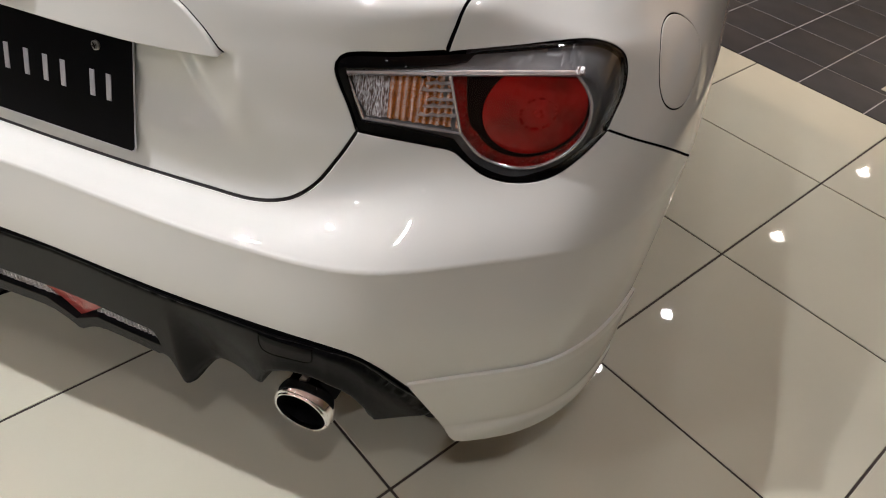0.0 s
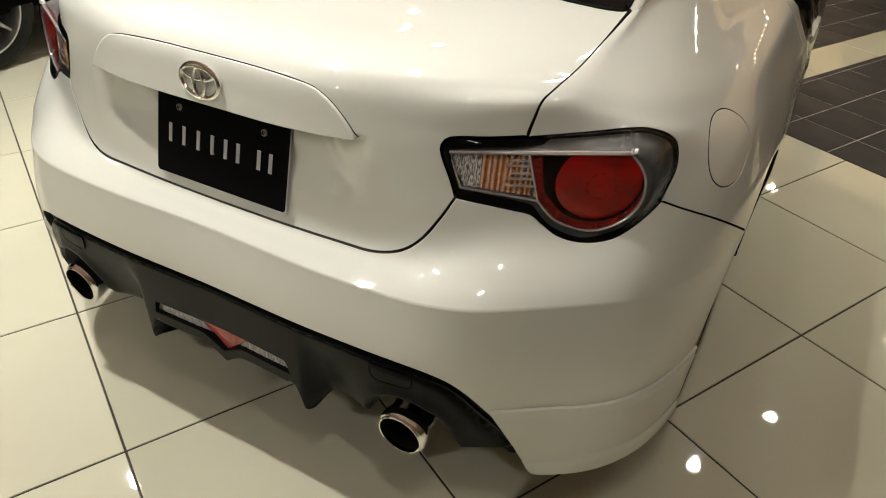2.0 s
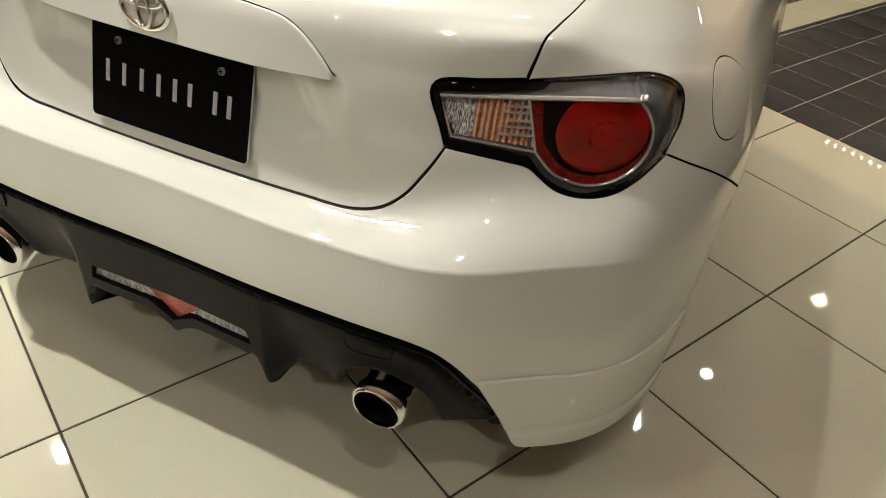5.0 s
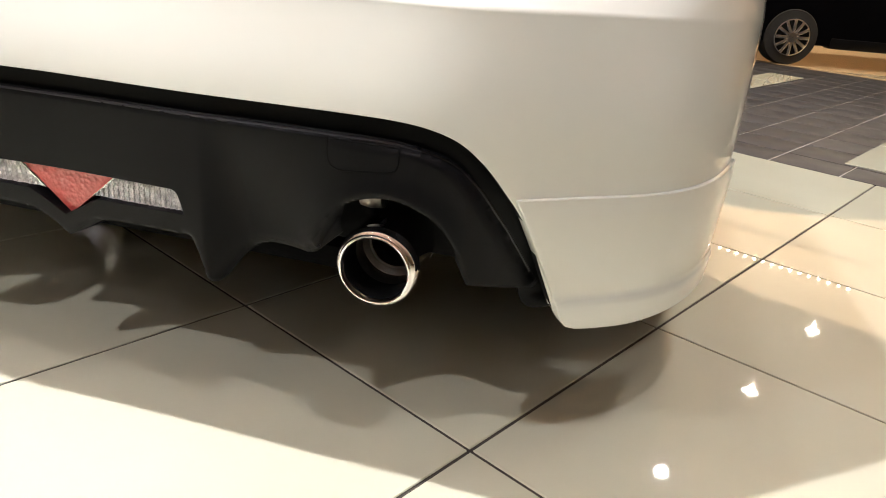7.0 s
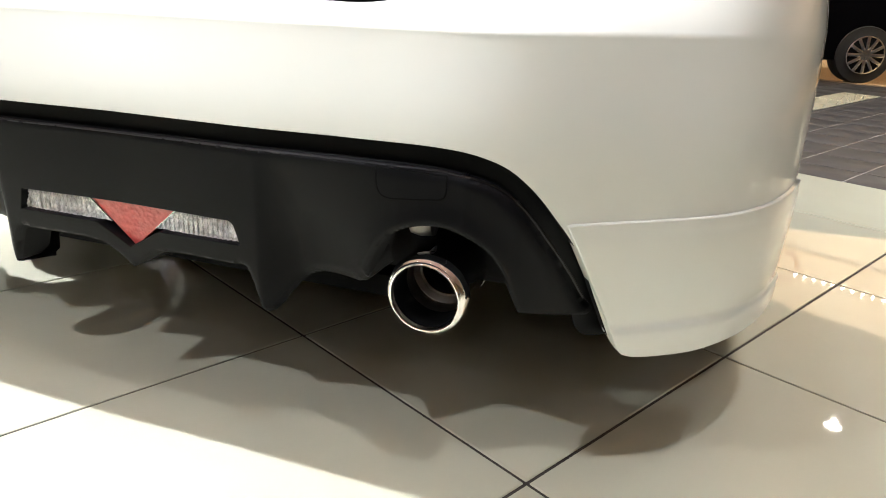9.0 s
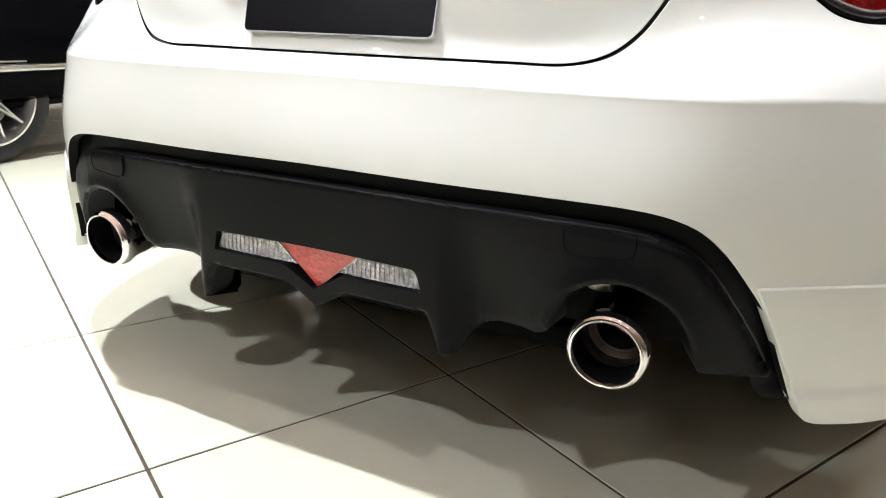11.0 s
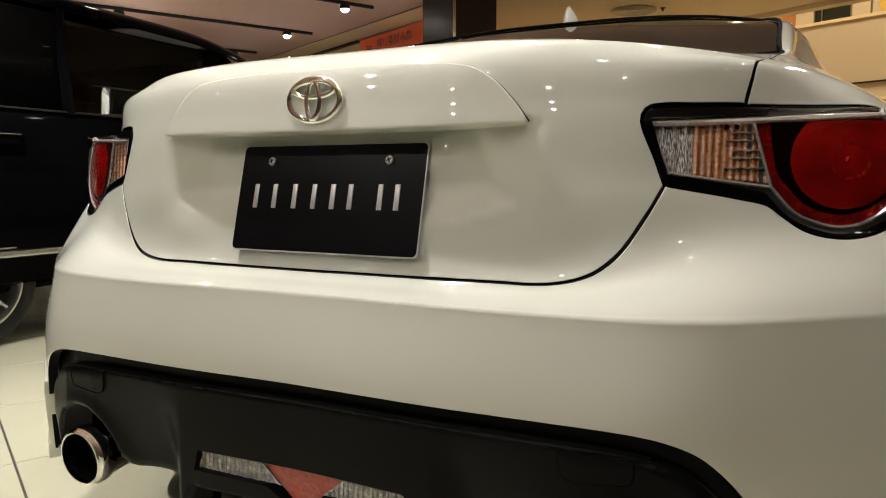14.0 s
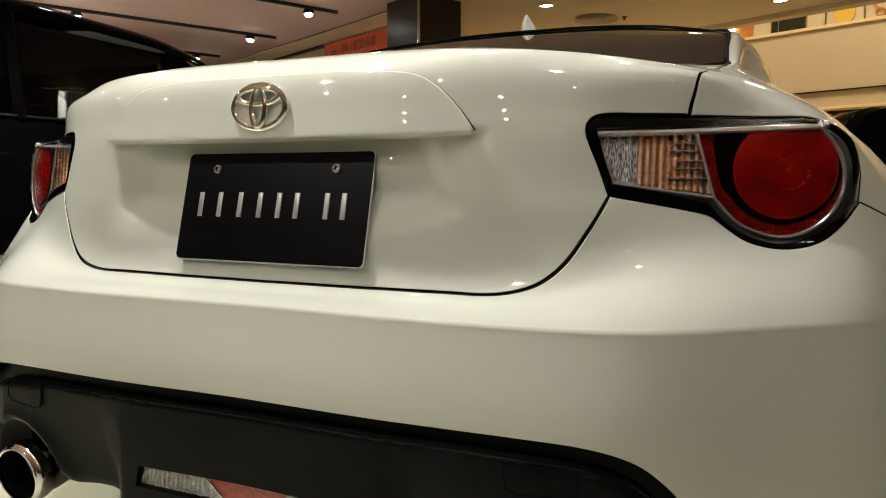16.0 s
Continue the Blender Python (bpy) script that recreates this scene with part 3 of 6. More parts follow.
# The body's lines from sill to glass: each from the middle of the tail, round the right flank, to the middle of the nose.
LINES = [
    [(0, 0.05, 0.2), (0.22, 0.05, 0.2), (0.42, 0.055, 0.2), (0.58, 0.085, 0.2), (0.7, 0.155, 0.2), (0.797, 0.231, 0.2), (0.885, 0.42, 0.2), (0.909, 0.81, 0.2), (0.905, 1.35, 0.2), (0.886, 2.4, 0.2), (0.882, 3.1, 0.2), (0.84, 3.65, 0.2), (0.7, 3.98, 0.2), (0.4, 4.13, 0.2), (0, 4.18, 0.2)],
    [(0, 0.028, 0.41), (0.22, 0.026, 0.41), (0.42, 0.03, 0.41), (0.58, 0.066, 0.41), (0.7, 0.148, 0.41), (0.797, 0.221, 0.41), (0.895, 0.42, 0.41), (0.925, 0.81, 0.41), (0.912, 1.35, 0.41), (0.891, 2.4, 0.41), (0.892, 3.1, 0.41), (0.86, 3.65, 0.41), (0.73, 4, 0.41), (0.42, 4.17, 0.41), (0, 4.23, 0.41)],
    [(0, 0.021, 0.5), (0.22, 0.019, 0.5), (0.42, 0.026, 0.5), (0.58, 0.066, 0.5), (0.7, 0.15, 0.5), (0.797, 0.224, 0.5), (0.897, 0.43, 0.5), (0.931, 0.81, 0.5), (0.918, 1.35, 0.5), (0.896, 2.4, 0.5), (0.897, 3.1, 0.5), (0.862, 3.65, 0.5), (0.73, 4, 0.5), (0.42, 4.16, 0.5), (0, 4.22, 0.5)],
    [(0, 0.034, 0.606), (0.22, 0.03, 0.606), (0.42, 0.037, 0.606), (0.58, 0.08, 0.606), (0.7, 0.165, 0.606), (0.797, 0.243, 0.606), (0.897, 0.45, 0.606), (0.931, 0.81, 0.606), (0.92, 1.35, 0.606), (0.898, 2.4, 0.606), (0.895, 3.1, 0.606), (0.857, 3.65, 0.606), (0.72, 3.97, 0.606), (0.41, 4.13, 0.606), (0, 4.19, 0.606)],
    [(0, 0.044, 0.628), (0.22, 0.039, 0.628), (0.42, 0.046, 0.628), (0.58, 0.092, 0.628), (0.7, 0.18, 0.628), (0.795, 0.258, 0.628), (0.896, 0.458, 0.628), (0.931, 0.81, 0.628), (0.92, 1.35, 0.628), (0.898, 2.4, 0.628), (0.894, 3.1, 0.628), (0.855, 3.65, 0.628), (0.71, 3.96, 0.628), (0.41, 4.12, 0.628), (0, 4.18, 0.628)],
    [(0, 0.1, 0.653), (0.22, 0.104, 0.653), (0.42, 0.122, 0.661), (0.57, 0.172, 0.694), (0.69, 0.242, 0.7), (0.7839, 0.2978, 0.7), (0.8851, 0.475, 0.7), (0.9221, 0.81, 0.7), (0.918, 1.35, 0.69), (0.896, 2.4, 0.69), (0.89, 3.1, 0.69), (0.845, 3.65, 0.69), (0.69, 3.93, 0.68), (0.39, 4.09, 0.67), (0, 4.15, 0.67)],
    [(0, 0.103, 0.775), (0.22, 0.108, 0.775), (0.42, 0.143, 0.775), (0.565, 0.208, 0.775), (0.69, 0.286, 0.775), (0.7727, 0.3476, 0.775), (0.8643, 0.5, 0.775), (0.9011, 0.81, 0.775), (0.905, 1.35, 0.775), (0.888, 2.4, 0.775), (0.878, 3.1, 0.775), (0.815, 3.62, 0.76), (0.65, 3.86, 0.72), (0.37, 4.02, 0.7), (0, 4.08, 0.7)],
    [(0, 0.108, 0.885), (0.22, 0.112, 0.885), (0.42, 0.158, 0.885), (0.573, 0.245, 0.885), (0.69, 0.345, 0.886), (0.7521, 0.398, 0.878), (0.8356, 0.57, 0.84), (0.8685, 0.81, 0.835), (0.872, 1.35, 0.84), (0.844, 2.4, 0.87), (0.837, 3.1, 0.845), (0.755, 3.55, 0.8), (0.59, 3.78, 0.76), (0.34, 3.92, 0.74), (0, 3.97, 0.74)],
    [(0, 0.117, 0.944), (0.22, 0.121, 0.944), (0.42, 0.172, 0.944), (0.58, 0.266, 0.941), (0.655, 0.345, 0.921), (0.728, 0.405, 0.899), (0.8052, 0.58, 0.872), (0.8422, 0.82, 0.868), (0.848, 1.35, 0.88), (0.806, 2.4, 0.915), (0.787, 3.08, 0.885), (0.69, 3.45, 0.845), (0.54, 3.65, 0.81), (0.31, 3.78, 0.8), (0, 3.82, 0.8)],
    [(0, 0.132, 0.964), (0.22, 0.136, 0.964), (0.42, 0.191, 0.964), (0.588, 0.305, 0.95), (0.65, 0.365, 0.935), (0.718, 0.43, 0.915), (0.79, 0.6, 0.89), (0.822, 0.83, 0.886), (0.83, 1.35, 0.895), (0.781, 2.4, 0.926), (0.762, 3.06, 0.897), (0.66, 3.38, 0.865), (0.51, 3.54, 0.845), (0.29, 3.64, 0.84), (0, 3.68, 0.84)],
    [(0, 0.175, 0.984), (0.22, 0.18, 0.984), (0.42, 0.24, 0.976), (0.595, 0.365, 0.96), (0.64, 0.43, 0.957), (0.7, 0.51, 0.94), (0.765, 0.66, 0.915), (0.795, 0.87, 0.907), (0.808, 1.36, 0.912), (0.768, 2.4, 0.931), (0.75, 3.05, 0.903), (0.64, 3.34, 0.88), (0.49, 3.48, 0.872), (0.27, 3.56, 0.87), (0, 3.59, 0.87)],
    [(0, 0.36, 0.99), (0.22, 0.365, 0.99), (0.42, 0.4, 0.989), (0.603, 0.468, 0.98), (0.635, 0.55, 0.982), (0.68, 0.64, 0.969), (0.732, 0.77, 0.947), (0.76, 0.95, 0.934), (0.787, 1.38, 0.93), (0.76, 2.4, 0.936), (0.743, 3.05, 0.909), (0.62, 3.31, 0.895), (0.47, 3.43, 0.895), (0.26, 3.5, 0.898), (0, 3.53, 0.9)],
    [(0, 0.66, 0.997), (0.22, 0.655, 0.997), (0.42, 0.64, 1), (0.609, 0.616, 1.006), (0.628, 0.69, 1.012), (0.66, 0.79, 1.003), (0.7, 0.91, 0.985), (0.727, 1.08, 0.97), (0.765, 1.4, 0.953), (0.751, 2.4, 0.942), (0.737, 3.05, 0.915), (0.62, 3.27, 0.91), (0.47, 3.39, 0.915), (0.26, 3.46, 0.922), (0, 3.48, 0.925)],
]
# The bumper's shoulder is a tight fold: two more lines hold it.
below, fold, shelf = (np.array(LINES[k]) for k in (2, 4, 5))
LINES[3] = [tuple(p) for p in below * 0.06 + fold * 0.94]
LINES.insert(5, [tuple(p) for p in fold * 0.90 + shelf * 0.10 + np.array((0, 0, 0.0012))])
BODY = Loft(LINES)
ROOF_EDGE = line(1.2, (0, 1.36, 1.235), (.22, 1.355, 1.233), (.42, 1.315, 1.215), (.555, 1.22, 1.178), (.563, 1.36, 1.20), (.565, 1.47, 1.213), (.564, 1.60, 1.222), (.563, 1.75, 1.228), (.56, 1.95, 1.23), (.54, 2.42, 1.212), (.50, 2.62, 1.195), (.42, 2.68, 1.203), (.32, 2.72, 1.212), (.17, 2.745, 1.22), (0, 2.75, 1.222))
base = BODY.p[-1][16:31]
CABIN = Loft([list(map(tuple, base)),
              [tuple(b * 0.5 + np.array(r) * 0.5 + np.array((np.sign(b[0]) * (0.012 if i < 3 else 0.028), (-0.02 if i < 4 else 0.02 if i > 11 else 0), 0.02)) + (np.array((0, 0, .0)))) for i, (b, r) in enumerate(zip(base, ROOF_EDGE))],
              ROOF_EDGE])

# ---- the white coupe --------------------------------------------------------
def body_side():
    """Which way the body's normals point outwards."""
    p, n = frames_of(BODY, np.array([[0.0, 0.3]]), 1)
    return 1 if n[0][1] < 0 else -1


OUT = body_side()
p0, n0 = frames_of(CABIN, np.array([[0.0, 0.3]]), 1)
CABIN_OUT = 1 if n0[0][2] > 0 else -1

coupe = thing("car", (0, 2.1, 0), "pearl white two-door coupe standing on the cream tiles", "car")

# Shared seams, as places on the body from the tail's middle outwards.
SEAM_TRUNK = smooth_curve([(0, .10, .653), (.15, .102, .653), (.28, .108, .653), (.35, .112, .655), (.40, .123, .667), (.435, .137, .694), (.465, .153, .741), (.487, .165, .783)])
SEAM_LAMP_IN = smooth_curve([(.487, .165, .783), (.474, .168, .815), (.457, .168, .856), (.456, .169, .872), (.466, .175, .882), (.52, .205, .884), (.574, .244, .885)])
SEAM_LAMP_TOP = smooth_curve([(.574, .244, .885), (.65, .31, .887), (.72, .372, .890), (.745, .392, .888), (.768, .41, .878), (.784, .42, .858), (.79, .405, .82), (.788, .375, .79), (.784, .36, .772)])
SEAM_LAMP_LOW = smooth_curve([(.785, .362, .772), (.766, .32, .748), (.738, .286, .725), (.71, .266, .716), (.678, .249, .716), (.648, .238, .724), (.622, .231, .742), (.604, .224, .757), (.575, .209, .765), (.53, .188, .774), (.487, .165, .783)])
SEAM_FENDER = smooth_curve([(.574, .244, .885), (.577, .256, .915), (.580, .268, .936), (.588, .305, .951), (.599, .40, .966), (.605, .50, .985), (.609, .616, 1.006)])
SEAM_BUMPER = smooth_curve([(.785, .362, .772), (.822, .392, .752), (.854, .43, .730), (.886, .52, .675), (.911, .622, .613)])
SEAM_GLASS = smooth_curve([(.609, .612, 1.005), (.42, .634, 1.0), (.22, .649, .997), (0, .654, .996)])
SEAM_BLACK = smooth_curve([(0, .021, .5), (.2, .019, .499), (.4, .024, .499), (.49, .035, .495), (.54, .048, .481), (.572, .061, .456), (.60, .077, .42), (.632, .096, .37), (.657, .119, .30), (.676, .133, .25)])
ARCH_C, ARCH_R = (0.815, 0.312), 0.368


def arch(a0, a1, centre=ARCH_C, r=ARCH_R, n=40):
    t = np.radians(np.linspace(a0, a1, n))
    y, z = centre[0] - r * np.cos(t), centre[1] + r * np.sin(t)
    return np.stack([np.full(n, 0.905), y, z], 1)


def on_body(curve, span=(0.0, 1.6)):
    return BODY.near(curve, span)


uv_trunk, uv_lamp_in, uv_lamp_top, uv_lamp_low = on_body(SEAM_TRUNK), on_body(SEAM_LAMP_IN), on_body(SEAM_LAMP_TOP), on_body(SEAM_LAMP_LOW)
uv_fender, uv_bumper, uv_glass, uv_black = on_body(SEAM_FENDER), on_body(SEAM_BUMPER), on_body(SEAM_GLASS), on_body(SEAM_BLACK)
uv_trunk[0, 0] = uv_glass[-1, 0] = uv_black[0, 0] = 0
arch_back = on_body(arch(-17, 57), (0.6, 2.0))
arch_top = on_body(arch(57, 196), (0.6, 2.4))
top_v = BODY.v[-1]


# Boot lid, with the hollow behind the number plate.
def step(x):
    x = np.clip(x, 0, 1)
    return x * x * (3 - 2 * x)


def lid_at(u, v):
    p = BODY(u, v)
    x, z = np.abs(p[:, 0]), p[:, 2]
    edge = 0.303 + 0.48 * np.clip(0.866 - z, 0, 0.1) - 2.2 * np.clip(0.772 - z, 0, 0.05) ** 1.0 * np.clip((0.772 - z) / 0.05, 0, 1)
    rim = step((0.874 - z) / 0.012)
    hollow = (0.013 * step((0.345 - x) / 0.060) * step((z - 0.695) / 0.085) + 0.016 * step((edge - 0.034 - x) / 0.052) * step((z - 0.715) / 0.075)) * rim
    dip = 0.004 * step((0.30 - x) / 0.10) * step((z - 0.66) / 0.05) * rim
    p[:, 1] += hollow + dip
    behind = 0.119 + 0.2586 * (z - 0.7615) + 0.006  # the plate's back
    p[:, 1] += np.maximum(behind - p[:, 1], 0) * step((0.245 - x) / 0.080) * step((z - 0.668) / 0.012) * rim
    return p


lid_loop = mirrored(joined(uv_trunk, uv_lamp_in, uv_fender, uv_glass))
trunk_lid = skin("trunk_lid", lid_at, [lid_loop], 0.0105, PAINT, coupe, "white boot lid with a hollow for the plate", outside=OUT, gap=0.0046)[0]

# Garnish over the plate: a shallow rounded strip with a sharp lower lip.
garnish_half = joined(smooth_curve([(0, .12, .949), (.12, .12, .948), (.20, .12, .944), (.24, .122, .937), (.268, .123, .921), (.292, .124, .898), (.308, .125, .878), (.316, .125, .866)]),
                      smooth_curve([(.314, .125, .866), (.2, .11, .864), (0, .107, .863)]))


def garnish_at(u, v):
    p = BODY(u, v)
    low = np.clip((0.946 - p[:, 2]) / 0.083, 0, 1)
    p[:, 1] -= 0.0068 + 0.0028 * low**1.5
    return p


g_half = on_body(garnish_half)
g_half[0, 0] = g_half[-1, 0] = 0
skin("boot_garnish", garnish_at, [mirrored(g_half)], 0.011, PAINT, trunk_lid, "white raised strip above the plate", gap=0.0, roll=0.0030, depth=0.03, outside=OUT)
# Dark bead laid over the joint for the shadow in its gap.
part("garnish_seam", tube_bm([Vector(p) for p in lid_at(*shrunk(mirrored(g_half), -0.0010).T)], 0.0011, 6, closed=True), SHADOW_BLACK, trunk_lid, "fine dark bead for the shaded joint round the raised strip")

# Rear bumper shell.
bumper_half = joined(uv_black, on_body(smooth_curve([(.676, .133, .25), (.70, .15, .243), (.79, .235, .232), (.85, .36, .225), (.872, .44, .215)])), arch_back, uv_bumper[::-1], uv_lamp_low, uv_trunk[::-1])
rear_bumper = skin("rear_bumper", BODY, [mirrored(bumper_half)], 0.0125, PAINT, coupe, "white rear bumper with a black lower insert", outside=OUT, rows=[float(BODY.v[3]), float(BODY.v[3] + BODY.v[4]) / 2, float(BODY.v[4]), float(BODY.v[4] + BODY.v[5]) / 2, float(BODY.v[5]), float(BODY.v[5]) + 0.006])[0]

# Quarter panels with the wheel arch; the fuel flap sits in the right one.
flap_c = on_body([(0.855, 0.566, 0.808)])[0]
f_l, f_r, f_t, f_b = on_body([(0.827, 0.504, 0.832), (0.885, 0.622, 0.787), (0.831, 0.629, 0.855), (0.875, 0.508, 0.759)])
ring = np.linspace(0, 2 * np.pi, 48, endpoint=False)


def flap_loop(k):
    return flap_c + k * (np.outer(np.cos(ring), (f_r - f_l) / 2) + np.outer(np.sin(ring), (f_t - f_b) / 2))


u_door = float(on_body([(.865, 1.33, .6)], (0.6, 3.0))[0, 0])
belt = np.stack([np.linspace(uv_fender[-1, 0], u_door, 60), np.full(60, top_v)], 1)
door_edge = np.stack([np.full(40, u_door), np.linspace(top_v, 0.05, 40)], 1)
sill_edge = np.stack([np.linspace(u_door, arch_top[-1, 0], 14), np.full(14, 0.05)], 1)
quarter_loop = joined(uv_lamp_top[::-1], uv_fender, belt, door_edge, sill_edge, arch_top[::-1], uv_bumper[::-1])
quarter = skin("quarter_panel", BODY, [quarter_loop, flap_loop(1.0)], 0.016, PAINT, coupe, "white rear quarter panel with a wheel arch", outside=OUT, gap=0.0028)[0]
skin("fuel_flap", BODY, [flap_loop(1.0)], 0.012, PAINT, quarter, "round white fuel flap", outside=OUT, lift=0.0002, gap=0.0022)
skin("quarter_panel", BODY, [quarter_loop], 0.018, PAINT, coupe, "white rear quarter panel with a wheel arch", outside=OUT, sides=(-1,), gap=0.0022)
skin("flap_backing", lowered(BODY, 0.010, OUT), [flap_loop(1.1)], 0.02, SHADOW_BLACK, quarter, outside=OUT, depth=0.001)

# Aero spats under the bumper's corners.
spat_top = on_body(smooth_curve([(.618, .088, .409), (.68, .13, .409), (.74, .18, .409), (.80, .235, .410), (.85, .33, .412), (.875, .43, .415)]), (0.4, 1.3))
spat_arch = on_body(arch(-13, 16, r=ARCH_R + 0.004)[::-1], (0.6, 1.4))
spat_low = on_body(smooth_curve([(.862, .45, .235), (.85, .37, .235), (.815, .265, .228), (.775, .205, .222), (.74, .172, .222), (.71, .148, .224), (.70, .138, .228)]), (0.4, 1.3))
spat_in = on_body(smooth_curve([(.698, .136, .23), (.690, .132, .243), (.678, .125, .275), (.655, .108, .33), (.618, .088, .409)]), (0.4, 1.3))


def spat_at(u, v):
    p, n = frames_of(BODY, np.stack([u, v], 1), OUT)
    crease = np.exp(-(((p[:, 2] - 0.268) / 0.012) ** 2))
    return p + n * (0.0075 - 0.0015 * step((p[:, 2] - 0.39) / 0.02) + 0.004 * step((0.272 - p[:, 2]) / 0.012) - 0.0015 * crease)[:, None]


skin("rear_spat", spat_at, [joined(spat_top, spat_arch, spat_low, spat_in)], 0.010, PAINT, coupe, "white add-on spat under the bumper corner", gap=0.0, roll=0.0022, depth=0.02, outside=OUT, sides=(1, -1))

# Doors, front wings, nose and bonnet, which the camera never faces.
u_front = float(on_body([(.87, 2.62, .6)], (1.5, 4.0))[0, 0])
u_nose = float(on_body([(.78, 3.86, .5)], (2.5, 4.9))[0, 0])
u_mid = BODY.stations[-1]
front_arch = np.array([[u, max(v, 0.05)] for u, v in on_body(arch(-16, 196, (3.385, 0.312)), (2.5, 4.6))])


def rect(u0, u1, v0, v1):
    return joined(smooth_curve([(u0, v0), (u1, v0)], 0.03), smooth_curve([(u1, v0), (u1, v1)], 0.03), smooth_curve([(u1, v1), (u0, v1)], 0.03), smooth_curve([(u0, v1), (u0, v0)], 0.03))


door_r, door_l = skin("door", BODY, [rect(u_door, u_front, 0.05, top_v)], 0.03, PAINT, coupe, "white car door under clear film", outside=OUT, sides=(1, -1))
wing_loop = joined(np.array([(u_front, 0.05)]), front_arch, np.stack([np.full(12, u_nose), np.linspace(0.05, 0.62, 12)], 1), np.stack([np.linspace(u_nose, u_front, 40), np.linspace(0.62, top_v, 40)], 1))
skin("front_wing", BODY, [wing_loop], 0.03, PAINT, coupe, "white front wing", outside=OUT, sides=(1, -1))
skin("front_bumper", BODY, [rect(u_nose, 2 * u_mid - u_nose, 0.02, 0.62)], 0.035, PAINT, coupe, "white front bumper", outside=OUT)
skin("bonnet", BODY, [joined(np.stack([np.linspace(u_nose, 2 * u_mid - u_nose, 60), np.full(60, 0.622)], 1), np.stack([np.linspace(2 * u_mid - u_nose, 2 * u_mid - u_front - 0.25, 30), np.linspace(0.622, top_v - 0.01, 30)], 1), np.stack([np.linspace(2 * u_mid - u_front - 0.25, u_front + 0.25, 60), np.full(60, top_v - 0.01)], 1), np.stack([np.linspace(u_front + 0.25, u_nose, 30), np.linspace(top_v - 0.01, 0.622, 30)], 1))], 0.035, PAINT, coupe, "white bonnet", outside=OUT)

# Cabin: glass, pillars and roof.
def crown_lift(x, y):
    """How far the roof's middle stands over its sides, fading forward."""
    return 0.012 * np.clip(1 - (x / 0.56) ** 2, 0, 1) * (1 - step((y - 1.8) / 0.9))


def cabin_at(u, v):
    """The cabin's skin with its rear corner rounded off."""
    v = np.clip(v, 0, CABIN.v[-1])
    r = 0.085 * step(v / 0.22) * step((CABIN.v[-1] - v) / 0.16)
    taps = np.linspace(-1, 1, 9)
    weight = np.cos(taps * np.pi / 2.4) ** 2
    p = sum(w * CABIN(u + r * t, v) for t, w in zip(taps, weight)) / weight.sum()
    p[:, 2] += crown_lift(p[:, 0], p[:, 1]) * step(v / CABIN.v[-1])
    return p


S, cv = CABIN.stations, CABIN.v[-1]
rear_glass_u = CABIN.near([(.603, .63, 1.008), (.55, 1.215, 1.178)], (0, 2.0))
gl = rear_glass_u[:, 0]
half = joined(smooth_curve([(0, 0.006), (gl[0] * .6, 0.006), (gl[0] - .02, 0.008), (gl[0], 0.03)]), smooth_curve([(gl[0], 0.03), ((gl[0] + gl[1]) / 2, cv * .5), (gl[1], cv - .06), (gl[1] - .03, cv - .02), (gl[1] * .6, cv - .008), (0, cv - .004)]))
half[:, 1] = np.clip(half[:, 1], 0.002, cv - 0.002)
skin("rear_window", lowered(cabin_at, 0.004, CABIN_OUT), [mirrored(half)], 0.03, DARK_GLASS, coupe, "dark rear window with a black border", gap=0.002, outside=CABIN_OUT)
border = mirrored(half)
part("window_seal", tube_bm([tuple(p) for p in cabin_at(border[:, 0], border[:, 1]) + np.array([0, -0.001, 0.0005])], 0.004, 6, closed=True), SHADOW_BLACK, coupe, "black rubber window seal")
# Black beads added along the lid seams, standing in for the dark gap.
seam_top = uv_fender[len(uv_fender) * 2 // 3:]
for s in (1, -1):
    part("seam_bead", tube_bm([(p[0] * s, p[1], p[2]) for p in BODY(seam_top[:, 0], seam_top[:, 1])], list(np.linspace(0.0012, 0.0042, len(seam_top))), 6), SHADOW_BLACK, coupe, "black bead for the dark gap at the seam's top")
u_win0, u_win1 = float(S[8] - 0.03), float(S[10] - 0.05)
pillar_loop = joined(np.stack([np.linspace(gl[1], gl[0], 40), np.linspace(cv, 0, 40)], 1), np.stack([np.linspace(gl[0], S[8], 60), np.zeros(60)], 1),
                     smooth_curve([(S[8], 0), (S[8] - .02, .03), (u_win0 - .02, cv * .45), (u_win0 - .12, cv * .75), (u_win0 - .05, cv * .86), (S[8], cv * .9), (S[9], cv * .92), (S[10], cv * .94)]), smooth_curve([(S[10], cv * .94), (S[10], cv), (S[8], cv), (gl[1], cv)]))
pillar_loop[:, 1] = np.clip(pillar_loop[:, 1], 0, cv)
skin("roof_pillar", cabin_at, [pillar_loop], 0.02, PAINT, coupe, "white rear roof pillar and side rail", outside=CABIN_OUT, gap=0.0005, sides=(1, -1))
side_loop = joined(smooth_curve([(S[8], .004), (S[8] - .02, .03), (u_win0 - .02, cv * .45), (u_win0 - .12, cv * .75), (u_win0 - .05, cv * .86), (S[8], cv * .9), (S[9], cv * .92), (S[10], cv * .94)]), smooth_curve([(S[10], cv * .94), (S[10] + 0.02, cv * .5), (S[10] + .03, .004)]), smooth_curve([(S[10] + .03, .004), (S[8], .004)]))
skin("side_window", lowered(cabin_at, 0.005, CABIN_OUT), [side_loop], 0.03, DARK_GLASS, coupe, "dark side window", outside=CABIN_OUT, sides=(1, -1))
um = float(S[14])
